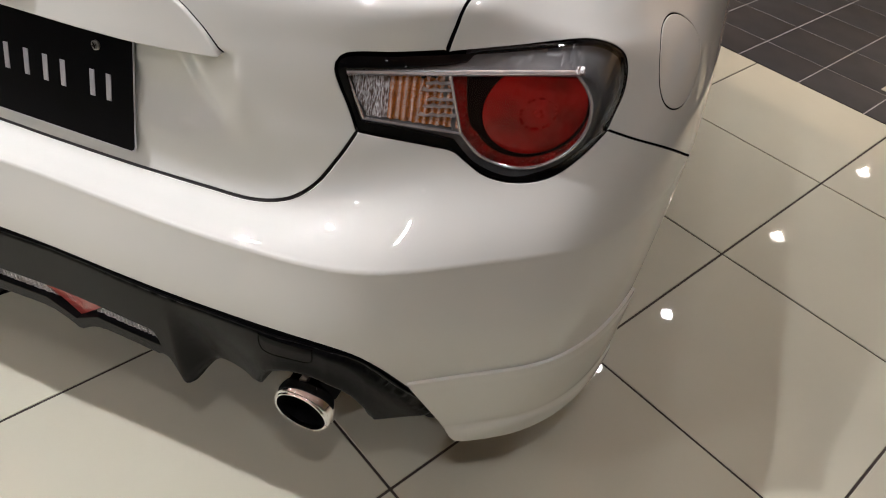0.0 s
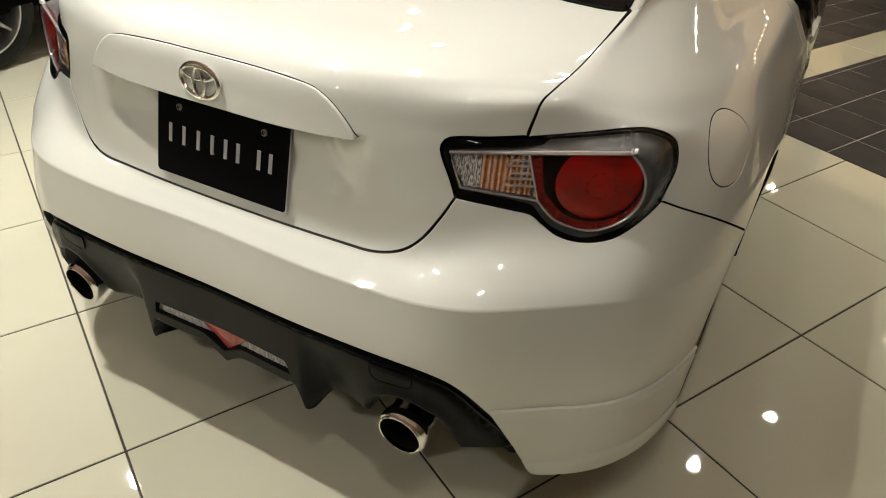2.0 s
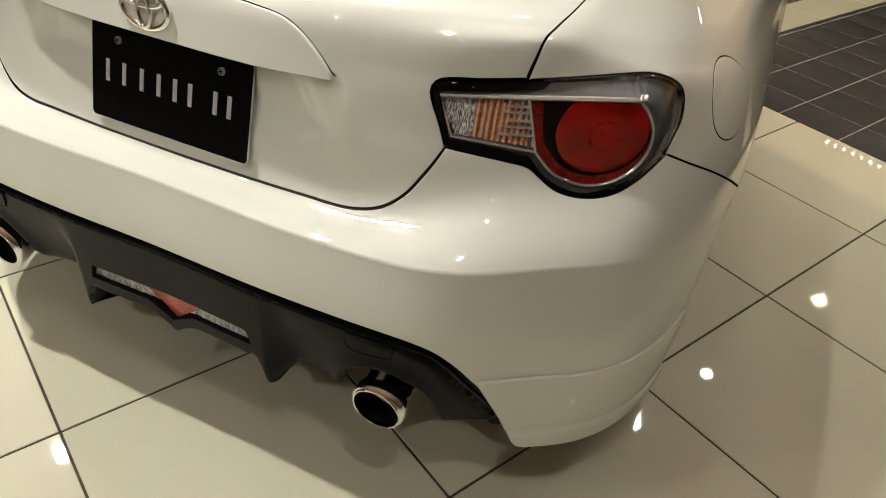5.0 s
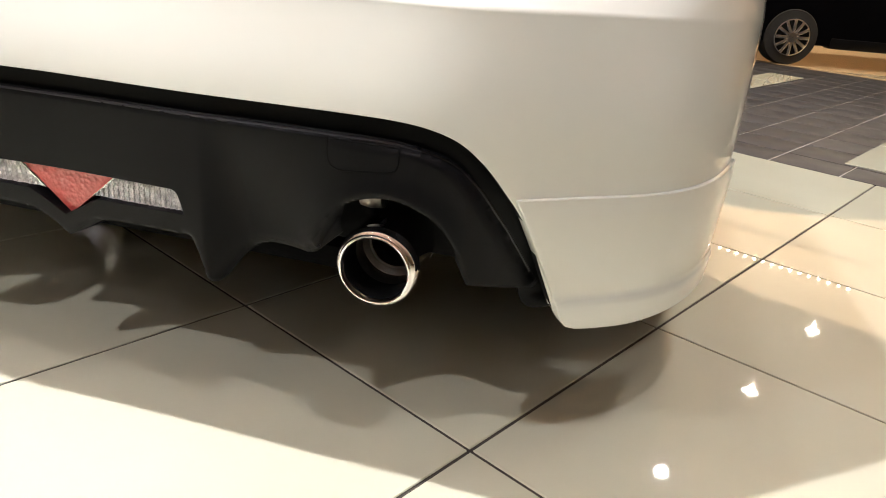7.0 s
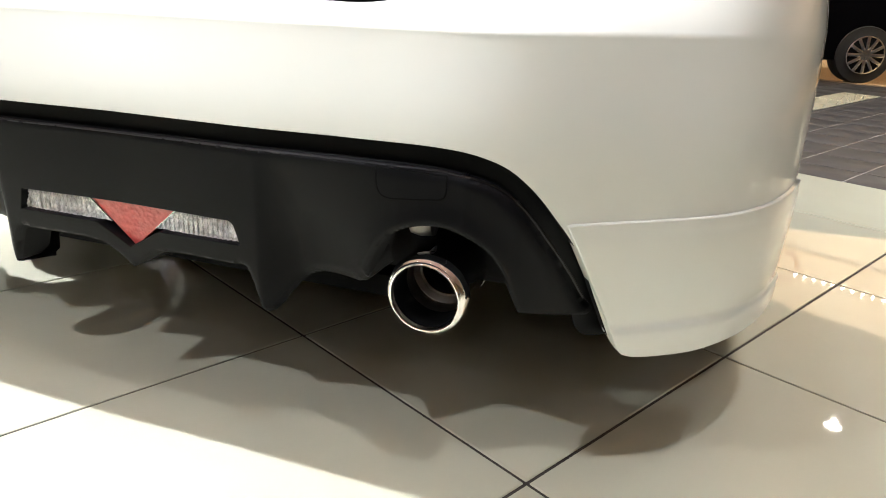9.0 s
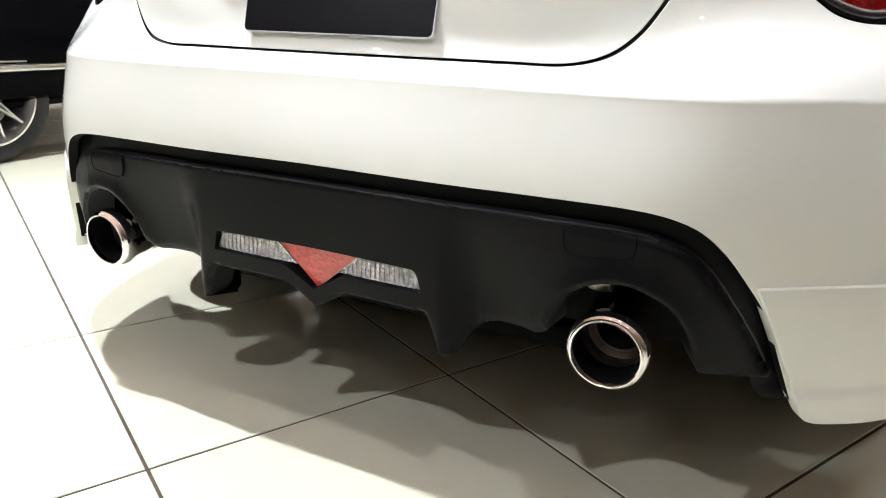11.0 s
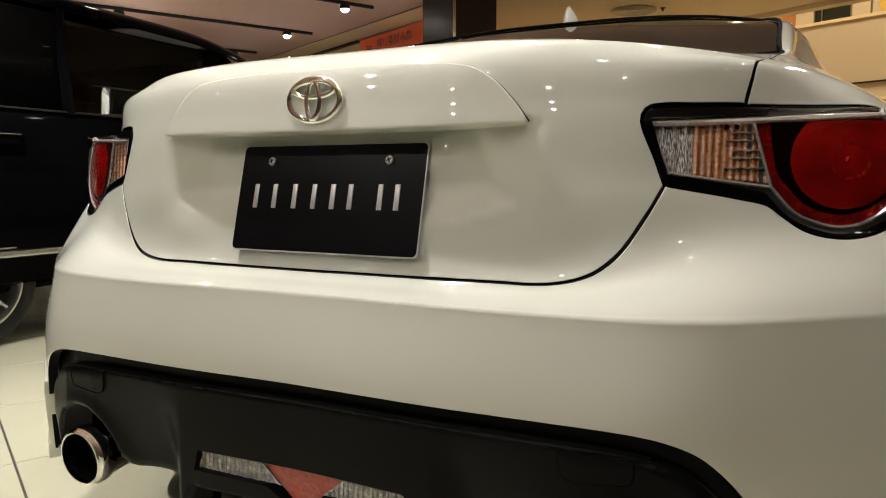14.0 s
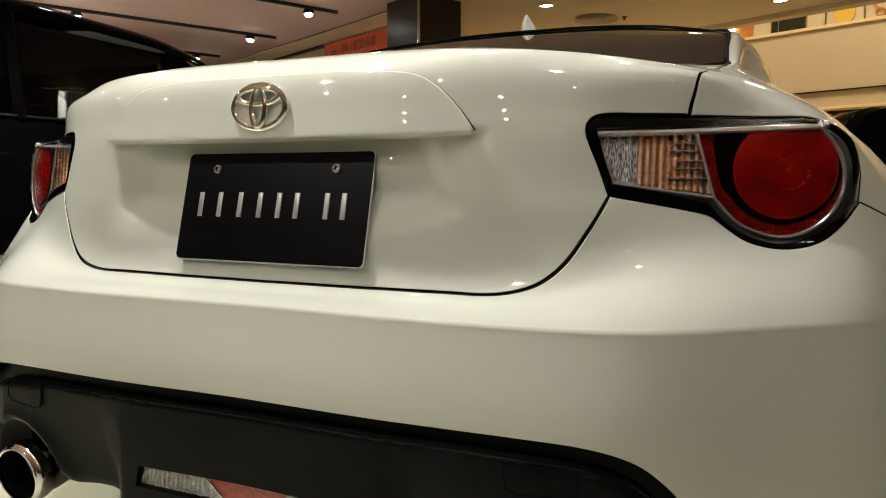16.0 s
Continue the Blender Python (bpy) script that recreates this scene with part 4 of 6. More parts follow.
skin("windscreen", lowered(CABIN, 0.004, CABIN_OUT), [rect(float(S[10]) + 0.08, 2 * um - float(S[10]) - 0.08, 0.004, cv - 0.004)], 0.04, DARK_GLASS, coupe, "dark windscreen", outside=CABIN_OUT)
skin("front_pillar", CABIN, [rect(float(S[10]) + 0.032, float(S[10]) + 0.078, 0.0, cv)], 0.03, PAINT, coupe, "white front pillar", outside=CABIN_OUT, gap=0, sides=(1, -1))


def roof_at(u, v):
    """u: across, -1 to 1; v: along, in metres."""
    f = np.clip((v - 1.22) / (2.75 - 1.22), 0, 1)
    back = np.interp(np.abs(u), [0, .4, .75, 1], [1.36, 1.352, 1.315, 1.22])
    front = np.interp(np.abs(u), [0, .4, .75, 1], [2.75, 2.745, 2.70, 2.62])
    y = back + (front - back) * f
    ze2 = np.interp(y, [1.215, 1.36, 1.6, 1.95, 2.42, 2.62, 2.75], [1.176, 1.20, 1.222, 1.23, 1.212, 1.195, 1.19])
    xs2 = np.interp(y, [1.215, 1.36, 1.6, 1.95, 2.42, 2.62, 2.75], [.553, .563, .564, .56, .54, .50, .45])
    crown = np.interp(y, [1.215, 1.36, 1.55, 1.9, 2.3, 2.75], [1.21, 1.236, 1.265, 1.284, 1.272, 1.222])
    a = np.abs(u)
    return np.stack([u * xs2, y, ze2 + (crown - ze2) * (1 - a**2.6) + crown_lift(u * xs2, y)], 1)


bm = bmesh.new()
rows = []
for j in range(41):
    v = np.full(41, 1.22 + (2.75 - 1.22) * j / 40)
    rows.append([bm.verts.new(p) for p in roof_at(np.linspace(-1, 1, 41), v)])
for a, b in zip(rows, rows[1:]):
    for k in range(40):
        bm.faces.new((a[k], a[k + 1], b[k + 1], b[k]))
bmesh.ops.recalc_face_normals(bm, faces=bm.faces)
part("roof", bm, PAINT, coupe, "white roof panel")

# Shark-fin aerial.
bm, rings = bmesh.new(), []
for k in range(13):
    f = k / 12
    y0, y1 = 1.395 + 0.03 * f**1.5, 1.51 - 0.085 * f**0.8
    w, z = 0.040 * (1 - f) ** 0.8 + 0.004, 1.250 + 0.062 * f
    rings.append([bm.verts.new((w * math.sin(a) * (0.35 + 0.65 * (0.5 + 0.5 * math.cos(a))), (y0 + y1) / 2 - (y1 - y0) / 2 * -math.cos(a), z + 0.02 * (1 - f) * math.cos(a) * 0.5)) for a in [2 * math.pi * i / 20 for i in range(20)]])
for a, b in zip(rings, rings[1:]):
    for k in range(20):
        bm.faces.new((a[k], a[(k + 1) % 20], b[(k + 1) % 20], b[k]))
bm.faces.new(rings[-1])
bmesh.ops.recalc_face_normals(bm, faces=bm.faces)
part("aerial", bm, PAINT, coupe, "white shark-fin aerial")


# ---- tail lamps ---------------------------------------------------------------
lamp_outline = joined(uv_lamp_in, uv_lamp_top, uv_lamp_low)
inset = shrunk(lamp_outline, 0.0034)
inset_p = BODY(inset[:, 0], inset[:, 1])
inset = inset[(inset_p[:, 0] > .606) & (inset_p[:, 2] > .774)]
mid = on_body([(.690, .300, .803)])[0]
inset = inset[np.argsort(-np.arctan2(inset[:, 1] - mid[1], inset[:, 0] - mid[0]))]
WINDOW = joined(on_body(smooth_curve([(.468, .173, .866), (.53, .207, .869), (.575, .242, .873), (.60, .264, .877)])),
                inset,
                on_body(smooth_curve([(.776, .35, .768), (.763, .322, .757), (.743, .298, .739), (.715, .280, .726), (.688, .262, .720), (.658, .247, .727), (.630, .238, .741), (.614, .234, .757), (.602, .231, .773)])),
                on_body(smooth_curve([(.602, .231, .773), (.55, .205, .786), (.488, .173, .797)])), on_body(smooth_curve([(.488, .173, .797), (.468, .173, .866)])))


def face_y(x, z):
    """The lamp's flat front, which stands out from the body towards the corner."""
    return 0.236 + 0.5 * (x - 0.587) + 0.12 * (z - 0.859)


def face_at(deep, relief=None):
    def at(x, z):
        return np.stack([x, face_y(x, z) + deep - (relief(x, z) if relief else 0), z], 1)
    return at


def cover_at(deep):
    """The outer skin: flush with the body at the rim, rising to the flat front."""
    def at(u, v):
        p, n = frames_of(BODY, np.stack([u, v], 1), OUT)
        p = p - n * 0.0015
        away = np.sqrt(np.array([np.min((lamp_outline[:, 0] - a) ** 2 + (lamp_outline[:, 1] - b) ** 2) for a, b in zip(u, v)]))
        rise = face_y(p[:, 0], p[:, 2]) - 0.006 - p[:, 1]
        rise = 0.5 * (rise - np.sqrt(rise**2 + 0.005**2))
        p[:, 1] += rise * np.sin(np.clip(away / 0.026, 0, 1) * np.pi / 2)
        return p - n * deep
    return at


def flat(points, stepsize=0.006):
    return smooth_curve(points, stepsize)


def ribs(x, z):
    return 0.0016 * np.sin(x * 2 * np.pi / 0.0135 + 14 * z) + 0.0003 * np.sin(z * 2 * np.pi / 0.0078)


def oval_loop(cx, cz, rx, rz, n=72):
    """A round lens, cut off under the chrome bar."""
    t = np.linspace(0, 2 * np.pi, n, endpoint=False)
    return np.stack([cx + rx * np.cos(t), np.minimum(cz + rz * np.sin(t), 0.8635)], 1)


amber_quad = joined(flat([(.467, .855), (.53, .857), (.582, .859)], .003), flat([(.582, .859), (.602, .785)], .003), flat([(.602, .785), (.545, .792), (.489, .800)], .003), flat([(.489, .800), (.467, .855)], .003))
RING = [(.733, .868), (.746, .853), (.757, .833), (.762, .810), (.759, .782), (.744, .755), (.716, .734), (.687, .728), (.657, .735), (.633, .748), (.606, .779)]
red_field = joined(flat([(.585, .862), (.66, .866), (.733, .868)]), flat(RING), flat([(.606, .779), (.585, .862)]))
bezel = skin("tail_lamp", cover_at(0.0), [lamp_outline, WINDOW], 0.007, GLOSS_BLACK, coupe, "red and clear tail lamp in a gloss black surround", outside=OUT, sides=(1, -1), gap=0.0022, depth=0.004)
pair = tuple(bezel)
amber_hole = joined(on_body(np.stack([amber_quad[:, 0], face_y(amber_quad[:, 0], amber_quad[:, 1]), amber_quad[:, 1]], 1)))
skin("bowl", cover_at(0.011), [shrunk(WINDOW, -0.0030), amber_hole], 0.007, LAMP_GREY, pair, "silvery ribbed lamp bowl", outside=OUT, sides=(1, -1), gap=0, depth=0.012)
covers = skin("clear_cover", cover_at(0.0005), [shrunk(WINDOW, -0.003)], 0.008, LENS, pair, "clear lamp cover", outside=OUT, sides=(1, -1), gap=0.0, depth=0.001)
for cover_ob in covers:
    cover_ob.visible_shadow = False


def across(loop, x0, keep_inner):
    """The part of a loop on one side of an upright line across the lamp."""
    l = loop.copy()
    l[:, 0] = np.minimum(l[:, 0], x0) if keep_inner else np.maximum(l[:, 0], x0)
    return joined(l)


skin("turn_lens", face_at(0.005, ribs), [across(amber_quad, 0.514, False)], 0.0020, AMBER, pair, "amber ribbed turn optic", sides=(1, -1), gap=0, depth=0.004)
skin("reverse_lens", face_at(0.0055, ribs), [across(amber_quad, 0.516, True)], 0.0020, REFLECTOR, pair, "clear faceted reversing optic", sides=(1, -1), gap=0, depth=0.004)

# Fine clear ribs across the optic, thin in front; silver colour gives top sheen.
for k in range(5):
    z = 0.8035 + 0.0112 * k + 0.0015 * (k % 2)
    x0, x1 = 0.552 + 0.004 * (k % 3), 0.583 + (0.856 - z) * 0.26
    for s, par in zip((1, -1), pair):
        bm, rows = bmesh.new(), []
        for deep, dz in ((-0.0016, 0.0), (-0.0016, 0.0005), (0.0065, 0.0022), (0.0065, -0.0016)):
            xs = np.linspace(x0, x1, 24)
            zs = z + dz + 0.0005 * np.sin(xs * 400)
            rows.append([bm.verts.new((p[0] * s, p[1], p[2])) for p in face_at(deep)(xs, zs)])
        for a, b in zip(rows, rows[1:] + rows[:1]):
            for i in range(23):
                bm.faces.new((a[i], a[i + 1], b[i + 1], b[i]))
        bmesh.ops.recalc_face_normals(bm, faces=bm.faces)
        part("optic_rib", bm, RIB_SILVER, par, "clear silvery rib of the optic")

# Red field from the divider to the ring, the dark band and wedge, and the round lens.
skin("red_field", face_at(0.003), [red_field], 0.006, RED_LENS, pair, "faceted red lamp field", sides=(1, -1), gap=0, depth=0.012)


def dome(x, z):
    """A shallow dome with a stepped eye off its middle."""
    r = np.sqrt(((x - 0.691) / 0.064) ** 2 + ((z - 0.816) / 0.066) ** 2)
    eye = np.sqrt((x - 0.697) ** 2 + (z - 0.813) ** 2)
    return 0.0050 * np.sqrt(np.clip(1 - (r / 1.03) ** 2, 0, 1)) - 0.0014 * step((0.0225 - eye) / 0.0012) + 0.0010 * step((0.006 - eye) / 0.002)


skin("dark_band", face_at(0.0022), [oval_loop(.688, .815, .0705, .0700)], 0.008, DARK_RED, pair, "dark band round the red lens", sides=(1, -1), depth=0.001, gap=0)
skin("red_disc", face_at(0.0016, dome), [oval_loop(.692, .8165, .0630, .0645)], 0.003, RED_DISC, pair, "round domed red lens", sides=(1, -1), depth=0.001, gap=0)
wedge = joined(flat([(.603, .8620), (.668, .8655)]), flat([(.668, .8655), (.640, .849), (.628, .825), (.626, .80), (.633, .776)]), flat([(.633, .776), (.618, .79), (.609, .82), (.603, .8620)]))
skin("dark_wedge", face_at(0.0019), [wedge], 0.008, DARK_RED, pair, sides=(1, -1), depth=0.001, gap=0)


def bar_on(name, xz, radius, mat, label="", deep=0.0):
    pts = face_at(deep)(xz[:, 0], xz[:, 1])
    for s, par in zip((1, -1), pair):
        part(name, tube_bm([(p[0] * s, p[1], p[2]) for p in pts], radius, 8), mat, par, label)


bar_on("chrome_trim", flat([(.465, .860), (.587, .864), (.66, .868), (.734, .871)]), 0.0042, BRIGHT_TRIM, "chrome bar across the lamp")
bar_on("chrome_ring", flat(RING, .004), 0.0028, BRIGHT_TRIM, "chrome ring round the red lens")
bar_on("divider", flat([(.583, .862), (.606, .780)]), 0.0022, BRIGHT_TRIM)
bar_on("chrome_edge", flat([(.606, .779), (.545, .788), (.488, .797)]), 0.0026, BRIGHT_TRIM)
# Pale stub added where the bar's end glints.
bar_on("bar_glint", flat([(.730, .8735), (.7385, .874)], .003), 0.0062, REFLECTOR, "pale bar end added for a glint", 0.001)
bar_on("chrome_edge", flat([(.488, .797), (.465, .858)]), 0.0022, BRIGHT_TRIM)
bar_on("bulb_cap", flat([(.546, .8545), (.563, .8552)], .004), 0.0065, DARK_GLASS, "dark bulb cap", 0.012)
skin("lamp_gap_lining", lowered(BODY, 0.016, OUT), [shrunk(lamp_outline, -0.006), shrunk(WINDOW, -0.0035)], 0.02, SHADOW_BLACK, pair, outside=OUT, sides=(1, -1), depth=0.001)


# ---- dark linings behind the seams ---------------------------------------------
def strip_under(name, curve, width, depth, sides=(1, -1), mat=SHADOW_BLACK):
    uv = curve
    away = outward(np.concatenate([uv, uv[::-1] + 1e-6]))[: len(uv)]
    away[0], away[-1] = away[1], away[-2]
    at = lowered(BODY, depth, OUT)
    a, b = uv - away * width, uv + away * width
    pa, pb = at(a[:, 0], np.clip(a[:, 1], 0, top_v)), at(b[:, 0], np.clip(b[:, 1], 0, top_v))
    n = len(uv)
    for s in sides:
        verts = np.concatenate([pa, pb]) * (s, 1, 1)
        raw(name, verts, [(k, k + 1, n + k + 1, n + k) for k in range(n - 1)], None, mat, coupe)


for curve in (uv_trunk, uv_fender, uv_bumper):
    strip_under("seam_lining", curve, 0.014, 0.011 if curve is uv_trunk else 0.015, mat=SEAM_GREY if curve is uv_trunk else SHADOW_BLACK)


# ---- lower insert, fog lamp and exhausts ------------------------------------------
def insert_y(x, z):
    a = np.abs(x)
    y = np.interp(a, [0, .22, .42, .50, .56, .60, .64, .68], [.030, .028, .033, .042, .060, .082, .108, .14])
    y = y + 0.006 * np.exp(-a * a / 0.02)
    down = np.clip((0.478 - z) / 0.22, 0, 1)
    hollow = step((a - 0.218) / 0.055) * (1 - step((a - 0.235) / 0.17))
    y = y + 0.042 * hollow * step(down / 0.8)
    y = y + 0.022 * down**2 * step((a - 0.25) / 0.1) + 0.010 * down**2 * step((a - 0.50) / 0.12)
    y = y - 0.004 * step((a - 0.53) / 0.07) * step((0.46 - z) / 0.06)
    return y


EX_X, EX_Z = 0.458, 0.309
# The insert's outline in stretches, each with the radius to which its edge is rolled.
INSERT_TOP = flat([(0, .471), (.2, .472), (.42, .472), (.488, .467), (.533, .454), (.563, .430), (.593, .387), (.620, .339), (.640, .297), (.651, .279), (.646, .272)], .004)
INSERT_LEG = flat([(.646, .272), (.625, .274), (.595, .279), (.566, .286)], .004)
INSERT_ARCH = flat([(.566, .286), (.558, .312), (.547, .342), (.526, .373), (.495, .393), (.460, .400), (.425, .392), (.396, .370), (.380, .342), (.372, .312)], .004)
INSERT_CHEEK = flat([(.372, .312), (.362, .303), (.343, .300), (.31, .299), (.283, .295), (.262, .283), (.248, .266), (.240, .252)], .004)
INSERT_FIN = flat([(.240, .252), (.234, .245), (.227, .243), (.219, .249), (.212, .270), (.204, .292), (.198, .305), (.19, .308)], .004)
INSERT_MID = flat([(.19, .308), (.06, .305), (.03, .293), (0, .272)], .004)
insert_half = joined(INSERT_TOP, INSERT_LEG, INSERT_ARCH, INSERT_CHEEK, INSERT_FIN, INSERT_MID)
ROLLS = [(INSERT_TOP, np.interp(INSERT_TOP[:, 0], [.42, .56, .62], [.007, .017, .020])), (INSERT_LEG, .013), (INSERT_ARCH, .010), (INSERT_CHEEK, .022), (INSERT_FIN, .012), (INSERT_MID, .006)]
ROLL_AT = np.concatenate([line_uv for line_uv, _ in ROLLS])
ROLL_R = np.concatenate([np.broadcast_to(r, len(line_uv)) for line_uv, r in ROLLS])


def rolled(x, z):
    """How far the insert's surface turns in towards its edges, and swells round the exhaust."""
    out = np.zeros(len(x))
    for k in range(0, len(x), 3000):
        q = np.stack([np.abs(x[k:k + 3000]), z[k:k + 3000]], 1)
        d = np.sqrt(((q[:, None] - ROLL_AT[None]) ** 2).sum(-1))
        f = np.clip(1 - d / ROLL_R, 0, 1)
        fall = (ROLL_R * 0.9 * (1 - np.sqrt(1 - 0.995 * f * f))).max(1)
        ring_d = np.sqrt(((q[:, None] - INSERT_ARCH[None]) ** 2).sum(-1)).min(1)
        out[k:k + 3000] = fall - 0.006 * np.exp(-((ring_d / 0.022) ** 2))
    return out


def insert_at(x, z):
    x, z = np.asarray(x, float), np.asarray(z, float)
    return np.stack([x, insert_y(x, z) + rolled(x, z), z], 1)


fog_loop = joined(flat([(-.186, .371), (.176, .371)]), flat([(.176, .371), (.184, .366), (.194, .337)]), flat([(.194, .337), (.055, .334)]), flat([(.055, .334), (0, .303)]), flat([(0, .303), (-.055, .334)]), flat([(-.055, .334), (-.194, .337)]), flat([(-.194, .337), (-.186, .371)]))
diffuser = skin("rear_diffuser", insert_at, [mirrored(insert_half), fog_loop], 0.0046, BLACK_PLASTIC, coupe, "grained black rear diffuser with two fins", gap=0.0, roll=0.0012, depth=0.05, outside=1)[0]

# Bright rolled ridge along the top of the insert.
ridge = INSERT_TOP[INSERT_TOP[:, 1] > .30]
ridge = np.concatenate([ridge[::-1] * (-1, 1), ridge[1:]])
ridge_p = np.stack([ridge[:, 0], insert_y(ridge[:, 0], ridge[:, 1]) + np.interp(np.abs(ridge[:, 0]), [.42, .56, .62], [.0045, .013, .016]), ridge[:, 1] - .0015], 1)
part("top_ridge", tube_bm([tuple(p) for p in ridge_p], 0.0022, 8), RIDGE_BLACK, diffuser, "glossy black ridge")

# Glossy slot between bumper and insert.
slot_half = joined(flat([(0, .512), (.4, .512), (.5, .512), (.57, .500), (.61, .46), (.645, .40), (.675, .33), (.70, .24)]), flat([(.70, .24), (.64, .24), (.62, .31), (.58, .40), (.54, .445), (.48, .462), (0, .462)]))


def slot_at(x, z):
    return np.stack([x, insert_y(x, np.minimum(z, 0.46)) + 0.020, z], 1)


skin("bumper_slot", slot_at, [mirrored(slot_half)], 0.012, SLOT_BLACK, rear_bumper, "satin black slot above the diffuser", gap=0.0, depth=0.002)

# Tow-eye covers: a thin outline let into the insert, standing a little proud.
def pad_at(x, z):
    p = insert_at(x, z)
    p[:, 1] -= 0.0022
    return p


cover = joined(flat([(.392, .469), (.478, .465)]), flat([(.478, .465), (.479, .452), (.476, .439), (.467, .435)]), flat([(.467, .435), (.41, .431)]), flat([(.41, .431), (.397, .435), (.392, .448), (.392, .469)]))
skin("tow_cover", pad_at, [cover], 0.012, BLACK_PLASTIC, diffuser, "black tow-eye cover", gap=0.001, roll=0.001, depth=0.001)
skin("tow_cover", pad_at, [cover * (-1, 1)], 0.012, BLACK_PLASTIC, diffuser, "black tow-eye cover", gap=0.001, roll=0.001, depth=0.001)
for s in (1, -1):
    pts = insert_at(cover[:, 0] * s, cover[:, 1]) - np.array([0, 0.0019, 0])
    part("tow_cover_seam", tube_bm([tuple(p) for p in pts], 0.0011, 5, closed=True), SHADOW_BLACK, diffuser)


# Fog lamp strip: two ribbed clear ends and a red V between them.
def fog_at(x, z):
    p = insert_at(x, z)
    p[:, 1] += 0.012
    return p


def fog_ribs(x, z):
    p = fog_at(x, z)
    p[:, 1] += 0.0014 * np.sin(x * 2 * np.pi / 0.0085 + 60 * z) + 0.0010 * np.sin(z * 2 * np.pi / 0.0065)
    return p


red_v = joined(flat([(-.076, .371), (.084, .371)]), flat([(.084, .371), (0.001, .302)]), flat([(.001, .302), (-.076, .371)]))
fog_r = joined(flat([(.084, .372), (.180, .372)]), flat([(.180, .372), (.196, .335)]), flat([(.196, .335), (.041, .335)]), flat([(.041, .335), (.084, .372)]))
fog_l = joined(flat([(-.076, .372), (-.038, .335)]), flat([(-.038, .335), (-.196, .335)]), flat([(-.196, .335), (-.188, .372)]), flat([(-.188, .372), (-.076, .372)]))
fog = skin("fog_lamp", fog_at, [red_v], 0.006, FOG_RED, diffuser, "red and clear strip lamp in the diffuser", gap=0.0008, roll=0.0006, depth=0.01)[0]
skin("clear_end", fog_ribs, [fog_r], 0.0022, RIBBED, fog, "ribbed clear lamp end", gap=0.0008, roll=0.0006, depth=0.01)
skin("clear_end", fog_ribs, [fog_l], 0.0022, RIBBED, fog, "ribbed clear lamp end", gap=0.0008, roll=0.0006, depth=0.01)
for a, b in (((-.076, .371), (-.036, .335)), ((.084, .371), (.041, .335))):
    pts = fog_at(np.array([a[0], b[0]]), np.array([a[1], b[1]])) - np.array([0, .0012, 0])
    part("bright_edge", tube_bm([tuple(p) for p in pts], 0.0011, 6), CHROME, fog)
part("lamp_back", box_bm((-0.22, 0.075, 0.29), (0.22, 0.085, 0.39), 0.002), SHADOW_BLACK, fog)
# Blade under the strip, down to a point in the middle.
bm = bmesh.new()
top, low = [], []
for k in range(41):
    x = -0.2 + 0.4 * k / 40
    v = max(0, 1 - abs(x) / 0.055)
    y = float(insert_y(np.array([x]), np.array([0.3]))[0])
    top.append((x, y + 0.006, 0.333 - 0.032 * v))
    low.append((x, y + 0.016, 0.303 - 0.032 * v))
rows = [[bm.verts.new(p) for p in r] for r in (top, low, [(x, y + 0.09, z - 0.004) for x, y, z in low])]
for a, b in zip(rows, rows[1:]):
    for k in range(40):
        bm.faces.new((a[k], a[k + 1], b[k + 1], b[k]))
part("lower_blade", bm, BLACK_PLASTIC, diffuser)

# Exhausts: rolled chrome tips over dark inner pipes.
for s in (1, -1):
    m = Matrix.Translation((s * EX_X, 0.028, EX_Z)) @ Euler((radians(-90 + 4), 0, 0)).to_matrix().to_4x4()
    tip = part("exhaust_tip", lathe_bm([(0.0438, 0.05), (0.0436, 0.004), (0.0443, 0.0003), (0.0454, -0.0006), (0.0468, -0.0003), (0.0479, 0.0014), (0.0484, 0.0030), (0.0502, 0.0040), (0.0520, 0.0075), (0.0533, 0.0135), (0.0537, 0.0205), (0.0530, 0.0275), (0.0506, 0.0335), (0.0493, 0.0375), (0.0486, 0.20)], m, 72), CHROME, coupe, "chrome exhaust tip with a rolled rim")
    part("tip_lining", lathe_bm([(0.0434, 0.012), (0.0432, 0.075), (0.036, 0.082), (0.0325, 0.082), (0.0322, 0.30)], m, 48), STEEL, tip, "sooty inner pipe")
    part("tip_shroud", lathe_bm([(0.0433, 0.008), (0.0431, 0.050)], m, 48), SHADOW_BLACK, tip)
    part("tail_pipe", tube_bm([(s * EX_X, 0.16, EX_Z), (s * (EX_X - .01), 0.30, EX_Z), (s * .40, .45, .33)], [.046, .045, .06], 20), STEEL, coupe)
    bm = lathe_bm([(0.018, 0), (0.020, 0.012), (0.018, 0.03)], Matrix.Translation((s * (EX_X - 0.045), 0.105, 0.384)) @ Euler((0, radians(90), 0)).to_matrix().to_4x4(), 20, cap=True)
    part("pipe_hanger", bm, STEEL, coupe)
part("muffler", box_bm((-0.55, 0.30, 0.24), (0.55, 0.55, 0.42), 0.06), STEEL, coupe, "dull steel silencer box")
part("underbody", box_bm((-0.60, 0.20, 0.36), (0.60, 0.62, 0.46), 0.03), SHADOW_BLACK, coupe)
# Unseen slab added to keep light off the floor under the tail.
part("under_tail_blocker", box_bm((-0.42, 0.25, 0.190), (0.36, 0.66, 0.235), 0.015), SHADOW_BLACK, coupe)
part("floor_pan", box_bm((-0.70, 1.22, 0.17), (0.70, 2.95, 0.45), 0.03), SHADOW_BLACK, coupe)
